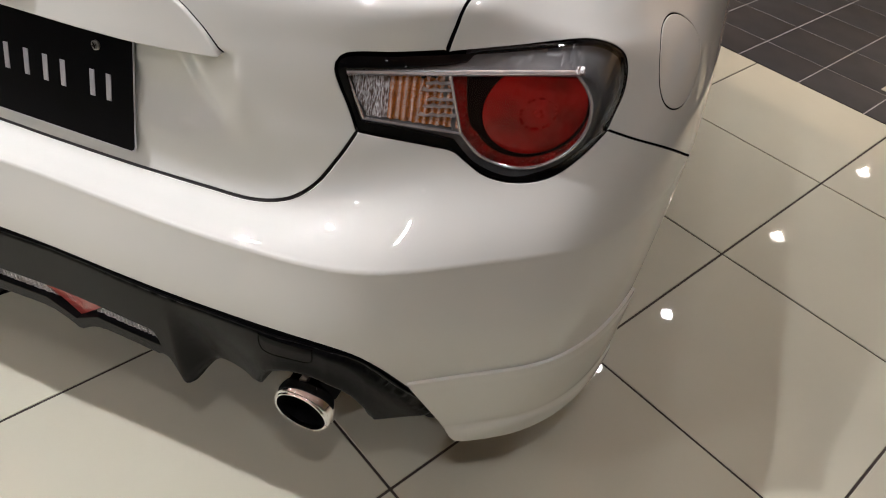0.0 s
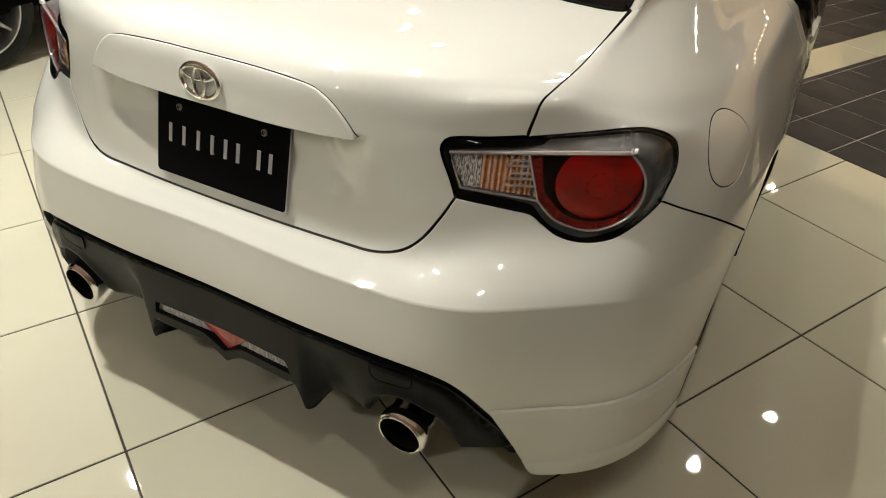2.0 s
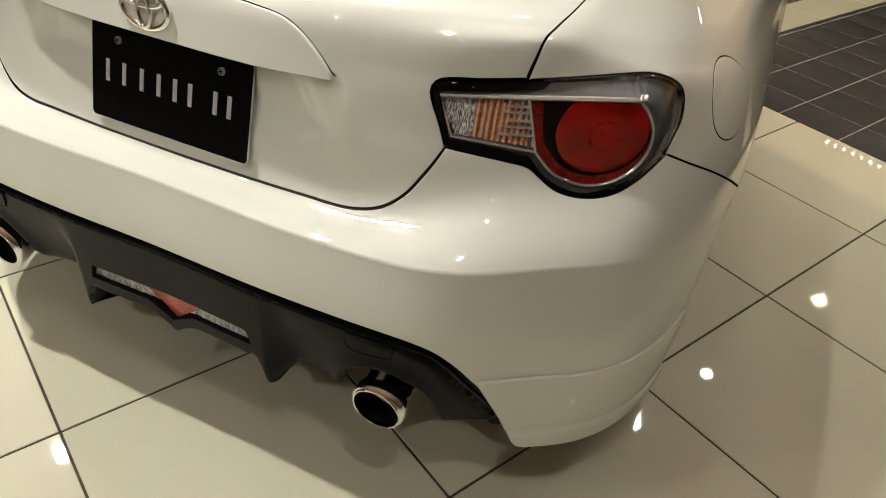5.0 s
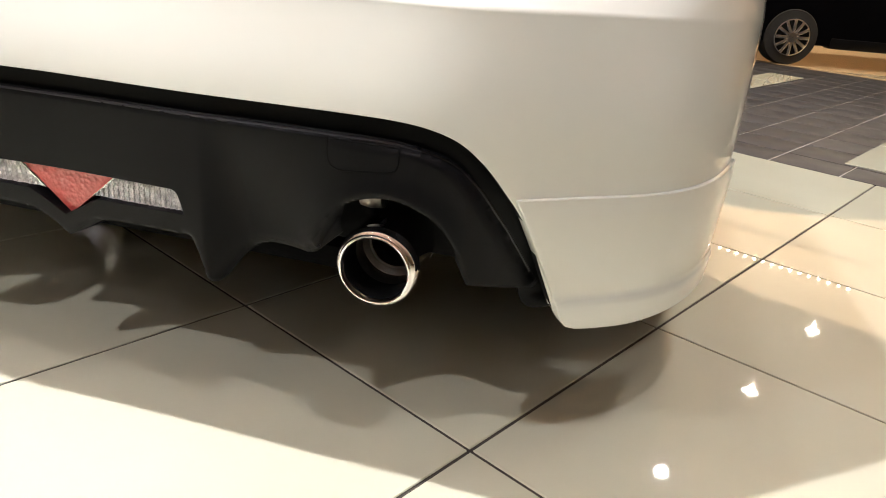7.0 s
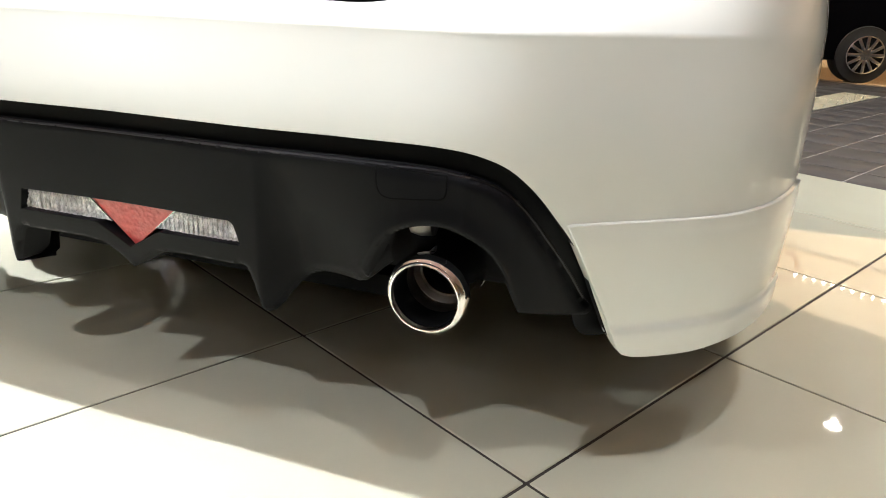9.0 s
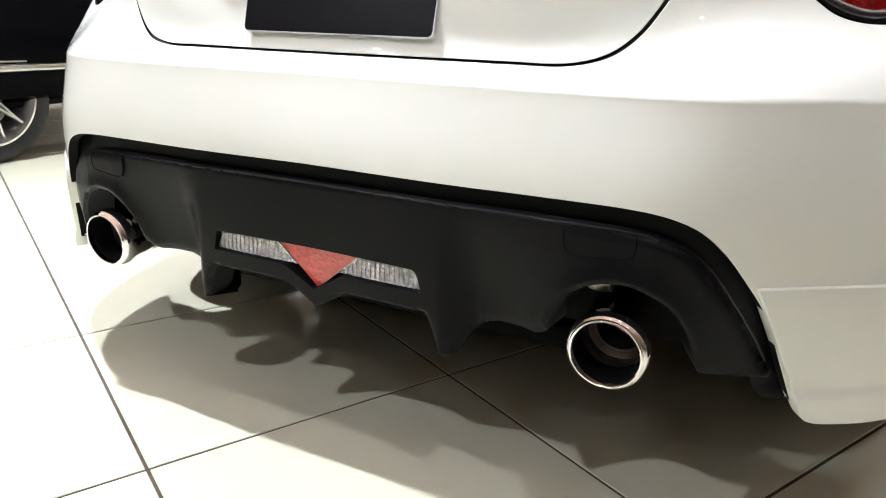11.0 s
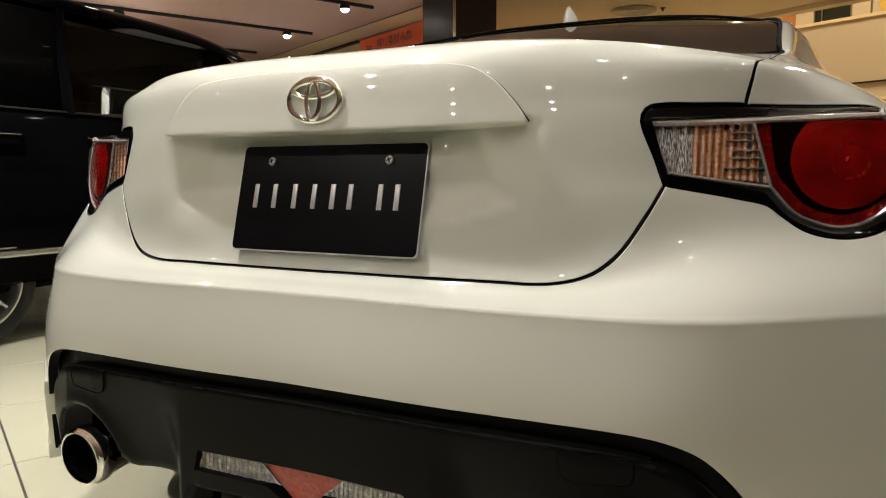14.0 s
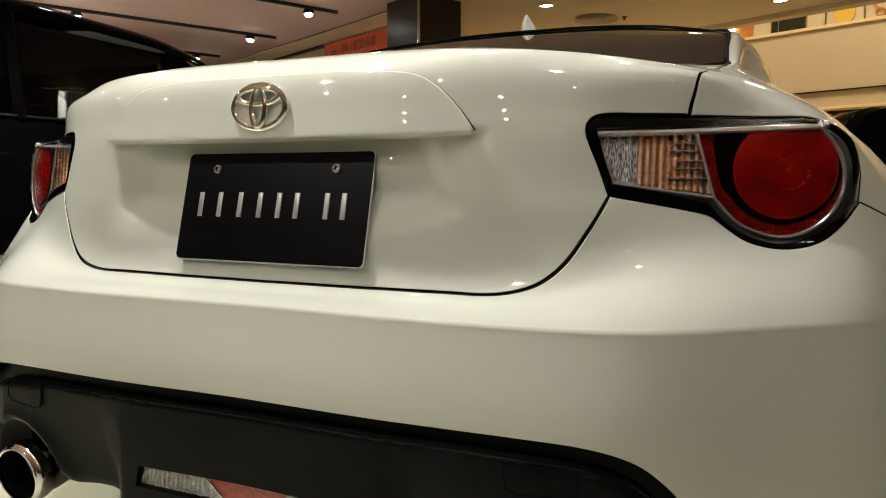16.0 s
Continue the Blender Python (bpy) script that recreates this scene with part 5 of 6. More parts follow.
part("rear_axle", box_bm((-0.66, 0.60, 0.24), (0.66, 1.10, 0.34), 0.04), SHADOW_BLACK, coupe)
part("cabin_floor", box_bm((-0.66, 0.75, 0.80), (0.66, 3.0, 0.86), 0.02), SHADOW_BLACK, coupe)
# Inner face behind the insert, so that the gap round the pipes is dark.
part("bumper_backing", box_bm((-0.62, 0.135, 0.30), (0.62, 0.15, 0.50), 0.004), SHADOW_BLACK, rear_bumper)

# ---- plate, emblem, handle, film ---------------------------------------------------
plate_turn = Matrix.Translation((0, 0.119, 0.7615)) @ Euler((radians(-14.5), 0, 0)).to_matrix().to_4x4()
bm = bmesh.new()
outline = []
for cx, cz, a0 in ((.157, .0745, 0), (-.157, .0745, 90), (-.157, -.0745, 180), (.157, -.0745, 270)):
    outline += [(cx + 0.008 * math.cos(radians(a0 + 15 * k)), cz + 0.008 * math.sin(radians(a0 + 15 * k))) for k in range(7)]
f = bm.faces.new([bm.verts.new(plate_turn @ Vector((x, 0, z))) for x, z in outline])
ret = bmesh.ops.extrude_face_region(bm, geom=[f])
bmesh.ops.translate(bm, verts=[v for v in ret["geom"] if isinstance(v, bmesh.types.BMVert)], vec=plate_turn.to_3x3() @ Vector((0, 0.0022, 0)))
bmesh.ops.recalc_face_normals(bm, faces=bm.faces)
plate = part("number_plate", bm, PLATE, trunk_lid, "black show plate with pale bars")
bm = bmesh.new()
rim = [plate_turn @ Vector((x * 1.003, 0.0012, z * 1.006)) for x, z in outline]
part("plate_rim", tube_bm(rim, 0.0013, 6, closed=True), LETTER, plate)
for x in (-0.106, 0.106):
    m = plate_turn @ Matrix.Translation((x, -0.0005, 0.0575)) @ Euler((radians(90), 0, 0)).to_matrix().to_4x4()
    screw = part("screw", lathe_bm([(0.0068, 0), (0.0068, 0.0025), (0.0052, 0.0042), (0.0001, 0.0046)], m, 20), STEEL, plate, "steel cross-head screw")
    bm = bmesh.new()
    for turn in (25, 115):
        box(bm, (-0.0042, -0.0008, 0.0040), (0.0042, 0.0008, 0.0052), 0, m @ Euler((0, 0, radians(turn))).to_matrix().to_4x4())
    part("screw_slot", bm, SHADOW_BLACK, screw)
# One thin bar a character: six, a space, two.
for cx in (-0.130, -0.094, -0.056, -0.020, 0.014, 0.045, 0.096, 0.124):
    bm = box_bm((cx - 0.0042, -0.0012, -0.0165), (cx + 0.0042, 0.0002, 0.0215), 0.0004, plate_turn)
    part("pale_bar", bm, LETTER, plate, "pale silver bar on the plate")
part("plate_bracket", box_bm((-0.13, 0.004, 0.02), (0.13, 0.030, 0.07), 0.003, plate_turn), SHADOW_BLACK, plate)


def oval(rx, rz, cx=0.0, cz=0.0, n=56):
    return [(cx + rx * math.cos(2 * math.pi * k / n), cz + rz * math.sin(2 * math.pi * k / n)) for k in range(n)]


emblem_at = Matrix.Translation((0, 0.1015, 0.9045)) @ Euler((radians(-3), 0, 0)).to_matrix().to_4x4()
emblem = part("emblem", tube_bm([emblem_at @ Vector((x, -0.003, z)) for x, z in oval(.0445, .0305)], 0.0050, 12, closed=True), CHROME, trunk_lid, "oval chrome badge of three rings")
part("badge_ring", tube_bm([emblem_at @ Vector((x, -0.0045, z)) for x, z in oval(.0350, .0115, 0, .0150)], 0.0042, 12, closed=True), CHROME, emblem)
part("badge_ring", tube_bm([emblem_at @ Vector((x, -0.0055, z)) for x, z in oval(.0115, .0265, 0, -.001)], [0.0036 + 0.0014 * (1 - math.sin(2 * math.pi * k / 56)) / 2 for k in range(56)], 12, closed=True), CHROME, emblem)

# Door handle and the clear film left on the door.
hm = Matrix.Translation((0.897, 1.56, 0.775))
bm = bmesh.new()
box(bm, (-0.012, -0.11, -0.016), (0.022, 0.11, 0.016), 0.012, hm)
box(bm, (-0.03, -0.125, -0.02), (0.004, -0.095, 0.02), 0.006, hm)
box(bm, (-0.03, 0.095, -0.02), (0.004, 0.125, 0.02), 0.006, hm)
part("door_handle", bm, PAINT, door_r, "white door handle under film")
bm, rows = bmesh.new(), []
for j in range(30):
    row = []
    for k in range(24):
        u, v = u_door + 0.02 + 0.95 * j / 29, 0.30 + (top_v - 0.38) * k / 23
        p, n = frames_of(BODY, np.array([[u, v]]), OUT)
        w = 0.007 + 0.006 * noise.noise(Vector((u * 9, v * 14, 0))) + 0.004 * noise.noise(Vector((u * 25, v * 8, 5)))
        row.append(bm.verts.new(p[0] + n[0] * max(w, 0.003)))
    rows.append(row)
for a, b in zip(rows, rows[1:]):
    for k in range(23):
        bm.faces.new((a[k], a[k + 1], b[k + 1], b[k]))
part("protective_film", bm, FILM, door_r, "wrinkled clear protective film")
p, n = frames_of(BODY, on_body([(.80, 1.62, .90)], (1.2, 3.0)), OUT)
bm = bmesh.new()
bmesh.ops.create_circle(bm, cap_ends=True, radius=0.03, segments=24, matrix=Matrix.Translation(p[0] + n[0] * 0.016) @ Vector(n[0]).to_track_quat("Z", "Y").to_matrix().to_4x4())
part("film_sticker", bm, STICKER, door_r, "round orange sticker on the film")


# ---- wheels -----------------------------------------------------------------------
def wheel(at, side, parent, radius=0.312, width=0.215, rim=0.22, spokes=10, mat=None, crossed=False):
    mat = mat or ALLOY
    m = Matrix.Translation(at) @ Euler((0, radians(90 * side), 0)).to_matrix().to_4x4()
    w = width / 2
    tyre = part("wheel", lathe_bm([(rim, -w + .01), (rim + .02, -w), (radius - .03, -w), (radius - .008, -w + .015), (radius, -w + .04), (radius, w - .04), (radius - .008, w - .015), (radius - .03, w), (rim + .02, w), (rim, w - .01)], m, 56), RUBBER, parent, "black tyre on a silver alloy rim")
    part("rim", lathe_bm([(rim + .006, w - .004), (rim - .004, w - .002), (rim - .016, w - .02), (rim - .02, -w + .02), (rim, -w)], m, 48), mat, tyre)
    part("brake_disc", lathe_bm([(0.01, -.02), (.16, -.02), (.16, 0), (.01, 0)], m, 32), STEEL, tyre)
    part("hub", lathe_bm([(.055, w - .05), (.05, w - .022), (.03, w - .016), (.001, w - .016)], m, 24), mat, tyre)
    for k in range(spokes):
        bm = bmesh.new()
        turn = m @ Euler((0, 0, 2 * math.pi * k / spokes)).to_matrix().to_4x4()
        if crossed:  # two thin bars from one foot, meeting their neighbours at the rim
            for lean in (-1, 1):
                bar = turn @ Matrix.Translation((0.05, 0, 0)) @ Matrix.Rotation(lean * radians(180 / spokes * 1.35), 4, "Z")
                box(bm, (0.0, -0.0055, w - 0.050), (rim - 0.062, 0.0055, w - 0.024 - 0.001 * lean), 0.003, bar)
        else:
            box(bm, (0.04, -0.013, w - 0.055), (rim - 0.008, 0.013, w - 0.022), 0.006, turn)
        part("spoke", bm, mat, tyre)
    return tyre


for x, y in ((0.786, 0.815), (-0.786, 0.815), (0.765, 3.385), (-0.765, 3.385)):
    wheel((x, y, 0.312), 1 if x > 0 else -1, coupe)
for s in (1, -1):
    for y in (0.815, 3.385):
        m = Matrix.Translation((s * 0.74, y, 0.312)) @ Euler((0, radians(90), 0)).to_matrix().to_4x4()
        bm, rings = bmesh.new(), []
        for w in (-0.125, 0.10):
            rings.append([bm.verts.new(Vector((s * (0.765 + w), y - 0.385 * math.cos(radians(a)), 0.312 + 0.385 * math.sin(radians(a))))) for a in range(-14, 195, 6)])
        for k in range(len(rings[0]) - 1):
            bm.faces.new((rings[0][k], rings[0][k + 1], rings[1][k + 1], rings[1][k]))
        part("arch_liner", bm, SHADOW_BLACK, coupe)

# ---- the showroom ----------------------------------------------------------------
TURN_GRID = Matrix.Rotation(GRID - radians(90), 4, "Z")  # local x: aside, local y: ahead


def grid_place(m, n, z=0.0):
    return ASIDE * m + AHEAD * n + Vector((0, 0, z))


def slab(name, m0, m1, n0, n1, z0, z1, mat, parent=None, label="", bevel=0.0, kind="structure", category=""):
    ob = part(name, box_bm((m0, n0, z0), (m1, n1, z1), bevel, TURN_GRID), mat, parent, label, smooth=False)
    return tagged(ob, label, category, kind=kind) if parent is None else ob


floor = slab("floor", -16, 16, -12, 24, -0.2, -0.004, GROUT, label="polished cream tile floor with charcoal bands", category="floor")
M0, N0 = -0.138, -0.213  # a corner of the tile grid


def tile_mesh(name, size, mat, gap, high=0.004):
    bm = bmesh.new()
    h = size / 2 - gap / 2
    box(bm, (-h, -h, -high), (h, h, 0), 0.0016, None, 1)
    data = bpy.data.meshes.new(name)
    bm.to_mesh(data)
    bm.free()
    data.materials.append(mat)
    return data


def lay(name, data, m, n):
    ob = new(name, data)
    ob.parent = floor
    ob.matrix_world = Matrix.Translation(grid_place(m, n, 0)) @ TURN_GRID
    return ob


# ---- ceiling, hall and far walls ----------------------------------------------------
EDGE_N = 4.2
ceiling = slab("ceiling", -16, 16, -12, EDGE_N, CEILING, CEILING + 0.2, CEILING_PAINT, label="pinkish plaster showroom ceiling", category="ceiling")
slab("ceiling_joint", -16, 16, EDGE_N, EDGE_N + 0.05, CEILING + 0.012, CEILING + 0.2, BLACK_METAL, label="dark joint at the edge of the ceiling", category="joint")
slab("hall_ceiling", -16, 16, EDGE_N + 0.05, 7.6, CEILING + 0.002, CEILING + 0.25, HALL_PAINT, label="plain plaster hall ceiling", category="ceiling")
slab("court_edge", -16, 16, 7.6, 7.75, CEILING - 0.05, CEILING + 0.45, HALL_PAINT, label="beige edge beam of the hall ceiling", category="beam")
slab("wall_south", -16, 16, -12.2, -12, -0.2, 3.2, WALL_PAINT, label="plain showroom wall", category="wall")
slab("wall_west", -16.2, -16, -12, 24, -0.2, 7, WALL_PAINT, label="plain side wall", category="wall")
slab("wall_east", 16, 16.2, -12, 24, -0.2, 7, WALL_PAINT, label="plain side wall", category="wall")
slab("court_roof", -16, 16, EDGE_N, 24, 7, 7.2, HALL_PAINT, label="plain roof over the court", category="ceiling")
slab("wall_lintel", -16, 16, 3.9, 4.1, CEILING + 0.21, 7, HALL_PAINT, label="plain wall over the showroom front", category="wall")


# Far wall of the court: gallery parapet, a ledge, shop fronts above and below.
FAR = 12.0
parapet = slab("wall_north", -15, 15, FAR, FAR + 0.3, 2.30, 3.34, WALL_PAINT, label="beige gallery parapet across the court", category="wall")
slab("ledge", -15, 15, FAR - 0.04, FAR, 3.31, 3.36, HALL_PAINT, parapet, "thin ledge on the parapet")
slab("panel_edge", -4.99, 15, FAR - 0.03, FAR, 2.28, 2.30, BROWN_PANEL, parapet)
slab("panel_side", -5.01, -4.99, FAR - 0.03, FAR, 2.04, 2.30, BROWN_PANEL, parapet)
slab("lower_panel", -15, 15, FAR + 0.02, FAR + 0.3, 2.04, 2.28, WALL_PAINT, parapet)
slab("lower_ledge", -15, 15, FAR - 0.05, FAR + 0.3, 1.99, 2.035, HALL_PAINT, parapet)
slab("wall_back", -15, 15, FAR + 2.4, FAR + 2.6, -0.2, 7, HALL_PAINT, label="plain back wall of the shops", category="wall")
shop = slab("shop_ceiling", -15, 15, FAR + 0.3, FAR + 2.4, 1.95, 2.02, BROWN_PANEL, label="brown slatted shop ceiling", category="ceiling")
for k in range(24):
    slab("slat", -6.0 + 0.2 * k, -5.9 + 0.2 * k, FAR + 0.3, FAR + 2.4, 1.90, 1.949, WOOD, shop)
tube = slab("lit_tube", -3.75, -3.2, FAR + 0.9, FAR + 0.95, 1.83, 1.86, HALL_GLOW, shop, "lit shop tube")
slab("shop_post", -4.62, -4.52, FAR + 0.05, FAR + 0.15, -0.004, 1.99, SHOP_CREAM, label="pale shop post", category="post")
upper = slab("gallery_floor", -15, 15, FAR + 0.3, FAR + 2.4, 3.26, 3.34, HALL_PAINT, label="gallery floor", category="floor")
for x0, x1, mat, name in ((-9.0, -5.75, WOOD, "wood_front"), (-5.75, -5.42, SHOP_CREAM, "cream_front"), (-5.40, -5.30, DARK_GREEN, "dark_window"), (-5.27, -4.82, DARK_GREEN, "dark_window"), (-4.80, -4.50, SHOP_CREAM, "cream_front"), (-4.48, -3.90, SHOP_CREAM, "cream_front"), (-3.88, -1.5, SHOP_CREAM, "cream_front"), (-1.48, 4, SHOP_CREAM, "cream_front")):
    slab(name, x0, x1, FAR + 0.35, FAR + 0.42, 3.34, 5.6, mat, upper, bevel=0.004)
for x in (-5.41, -5.285, -4.81, -4.49, -3.89):
    slab("mullion", x - 0.012, x + 0.012, FAR + 0.33, FAR + 0.36, 3.34, 5.6, SILVER_TRIM, upper)
FACE = TURN_GRID @ Matrix.Translation((0, FAR + 0.335, 0)) @ Euler((radians(90), 0, 0)).to_matrix().to_4x4()
bm = bmesh.new()
bmesh.ops.create_cone(bm, cap_ends=True, radius1=0.17, radius2=0.17, depth=0.02, segments=40, matrix=FACE @ Matrix.Translation((-4.20, 3.58, 0)))
part("round_sign", bm, YELLOW, upper, "round yellow sign")
bm = bmesh.new()
for cx, cz, r in ((-3.52, 3.78, 0.26), (-3.66, 3.50, 0.05), (-3.55, 3.44, 0.035), (-3.42, 3.50, 0.06)):
    lathe(bm, [(r, 0), (r + .022, 0), (r + .022, .02), (r, .02)], FACE @ Matrix.Translation((cx, cz, 0)), 28, closed=True)
part("ring_decor", bm, WOOD, upper, "brown ring pattern on the shop front")
for x, z in ((-6.15, 3.60), (-6.7, 3.55), (-7.3, 3.6)):
    bm = bmesh.new()
    bmesh.ops.create_uvsphere(bm, u_segments=16, v_segments=8, radius=0.06, matrix=Matrix.Translation(grid_place(x, FAR + 0.28, z)) @ Matrix.Diagonal((1.5, 1.2, 0.8, 1)))
    part("shop_lamp", bm, SHOP_GLOW, upper, "small lit shop lamp")

# Column at the showroom's edge, of dark panels with a bright corner strip.
COL = Vector((-2.40, 5.80, 0))
column = tagged(part("column", box_bm((-0.55, 0, 0), (0, 0.55, CEILING), 0.004, Matrix.Translation(COL) @ TURN_GRID @ Matrix.Rotation(radians(0), 4, "Z")), BROWN_PANEL, None, smooth=False), "dark brown panelled column with a bright corner strip", "column", kind="structure")
part("corner_strip", box_bm((-0.012, -0.012, 0), (0.010, 0.010, CEILING), 0.002, Matrix.Translation(COL) @ TURN_GRID), SILVER_TRIM, column)

# Orange banner, seen from behind.
def banner():
    n = 4.55
    ob = thing("banner", tuple(grid_place(-6.9, n, 2.0)), "orange cloth banner with black characters hung in the window", "banner")
    bm, rows = bmesh.new(), []
    for j in range(9):
        rows.append([bm.verts.new(grid_place(-7.62 + 1.6 * k / 40, n + 0.006 * math.sin(k * 0.7) * (j / 8), 2.615 - 0.6 * j / 8)) for k in range(41)])
    for a, b in zip(rows, rows[1:]):
        for k in range(40):
            bm.faces.new((a[k], a[k + 1], b[k + 1], b[k]))
    cloth = part("cloth", bm, ORANGE, ob)
    for text, m, z, size in (("踏み間違い時", -6.36, 2.45, 0.135), ("サポ", -6.32, 2.25, 0.17), ("新", -7.30, 2.38, 0.17)):
        font = bpy.data.curves.new("characters", "FONT")
        font.body, font.size = text, size
        tmp = new("characters", font)
        mesh = bpy.data.meshes.new_from_object(tmp.evaluated_get(bpy.context.evaluated_depsgraph_get()))
        bpy.data.objects.remove(tmp)
        mesh.transform(Matrix.Translation(grid_place(m, n - 0.012, z)) @ TURN_GRID @ Euler((radians(90), 0, 0)).to_matrix().to_4x4() @ Matrix.Diagonal((-1, 1, 1, 1)))
        mesh.materials.append(BLACK_METAL)
        adopt(new("characters", mesh), cloth)
    part("rail", tube_bm([grid_place(-7.65, n, 2.62), grid_place(-6.0, n, 2.62)], 0.01, 8), SILVER_TRIM, ob)
    return ob


banner()
slab("glass_transom", -15, -5.4, 4.62, 4.68, 2.63, CEILING, BROWN_PANEL, label="dark transom over the show window", category="transom")


# ---- ceiling fittings ------------------------------------------------------------------
def track_light(m, n, row_thing):
    """A short spot head on its track, with a domed lit glass."""
    at = Matrix.Translation(grid_place(m, n, CEILING - 0.035))
    can = part("spot_head", lathe_bm([(0.001, 0.0), (0.046, 0.0), (0.055, -0.012), (0.058, -0.045), (0.054, -0.05), (0.044, -0.048), (0.040, -0.03)], at, 28), BLACK_METAL, row_thing, "black spot head")
    part("lit_glass", lathe_bm([(0.043, -0.047), (0.041, -0.060), (0.029, -0.074), (0.001, -0.082)], at, 24), SPOT_GLOW, can, "lit lamp glass")


for row, places in TRACKS.items():
    lo, hi = min(places) - 0.55, max(places) + 0.35
    rail_ob = thing("light_track", tuple(grid_place(row, (lo + hi) / 2, CEILING)), "black ceiling track with lit spots", "light track", "ceiling light tracks")
    part("track_rail", box_bm((row - 0.018, lo, CEILING - 0.035), (row + 0.018, hi, CEILING - 0.001), 0.003, TURN_GRID), BLACK_METAL, rail_ob)
    for along in places:
        track_light(row, along, rail_ob)


def downlight(x, y):
    ob = thing("downlight", (x, y, CEILING), "round recessed downlight, lit", "downlight", "court downlights")
    at = Matrix.Translation((x, y, CEILING))
    part("trim_ring", lathe_bm([(0.085, 0.004), (0.085, -0.006), (0.075, -0.012), (0.068, -0.004)], at, 32), SILVER_TRIM, ob)
    part("lit_disc", lathe_bm([(0.001, -0.003), (0.069, -0.003)], at, 28), DOWN_GLOW, ob)


for x, y in HALL_SPOTS:
    downlight(x, y)
for x, y in ((-1.40, 6.19), (-0.69, 7.65)):
    head = thing("sprinkler", (x, y, CEILING), "small dark ceiling sprinkler head", "sprinkler", "ceiling sprinklers")
    part("sprinkler_body", lathe_bm([(0.032, 0.003), (0.030, -0.004), (0.012, -0.008), (0.010, -0.028), (0.022, -0.031), (0.001, -0.034)], Matrix.Translation((x, y, CEILING)), 20), BLACK_METAL, head)
vent = thing("ceiling_vent", (-1.0, 7.6, CEILING), "round louvred ceiling vent", "air vent")
for k in range(5):
    r = 0.05 + 0.042 * k
    part("vent_ring", lathe_bm([(r, 0.002), (r + 0.030, -0.018), (r + 0.034, -0.014), (r + 0.008, 0.002)], Matrix.Translation((-1.0, 7.6, CEILING)), 36), SHOP_CREAM, vent)
for x, y in ((-4.55, 3.75), (-3.0, 3.0)):
    hatch = thing("ceiling_hatch", (x, y, CEILING), "square ceiling hatch with a pale frame", "hatch")
    hm = Matrix.Translation((x, y, CEILING - 0.004)) @ TURN_GRID
    part("hatch_panel", box_bm((-0.28, -0.28, -0.002), (0.28, 0.28, 0.003), 0.001, hm), CEILING_PAINT, hatch)
    for a, b, c, d in ((-.3, -.3, .3, -.285), (-.3, .285, .3, .3), (-.3, -.285, -.285, .285), (.285, -.285, .3, .285)):
        part("hatch_frame", box_bm((a, b, -0.006), (c, d, 0.003), 0.001, hm), SHOP_CREAM, hatch)


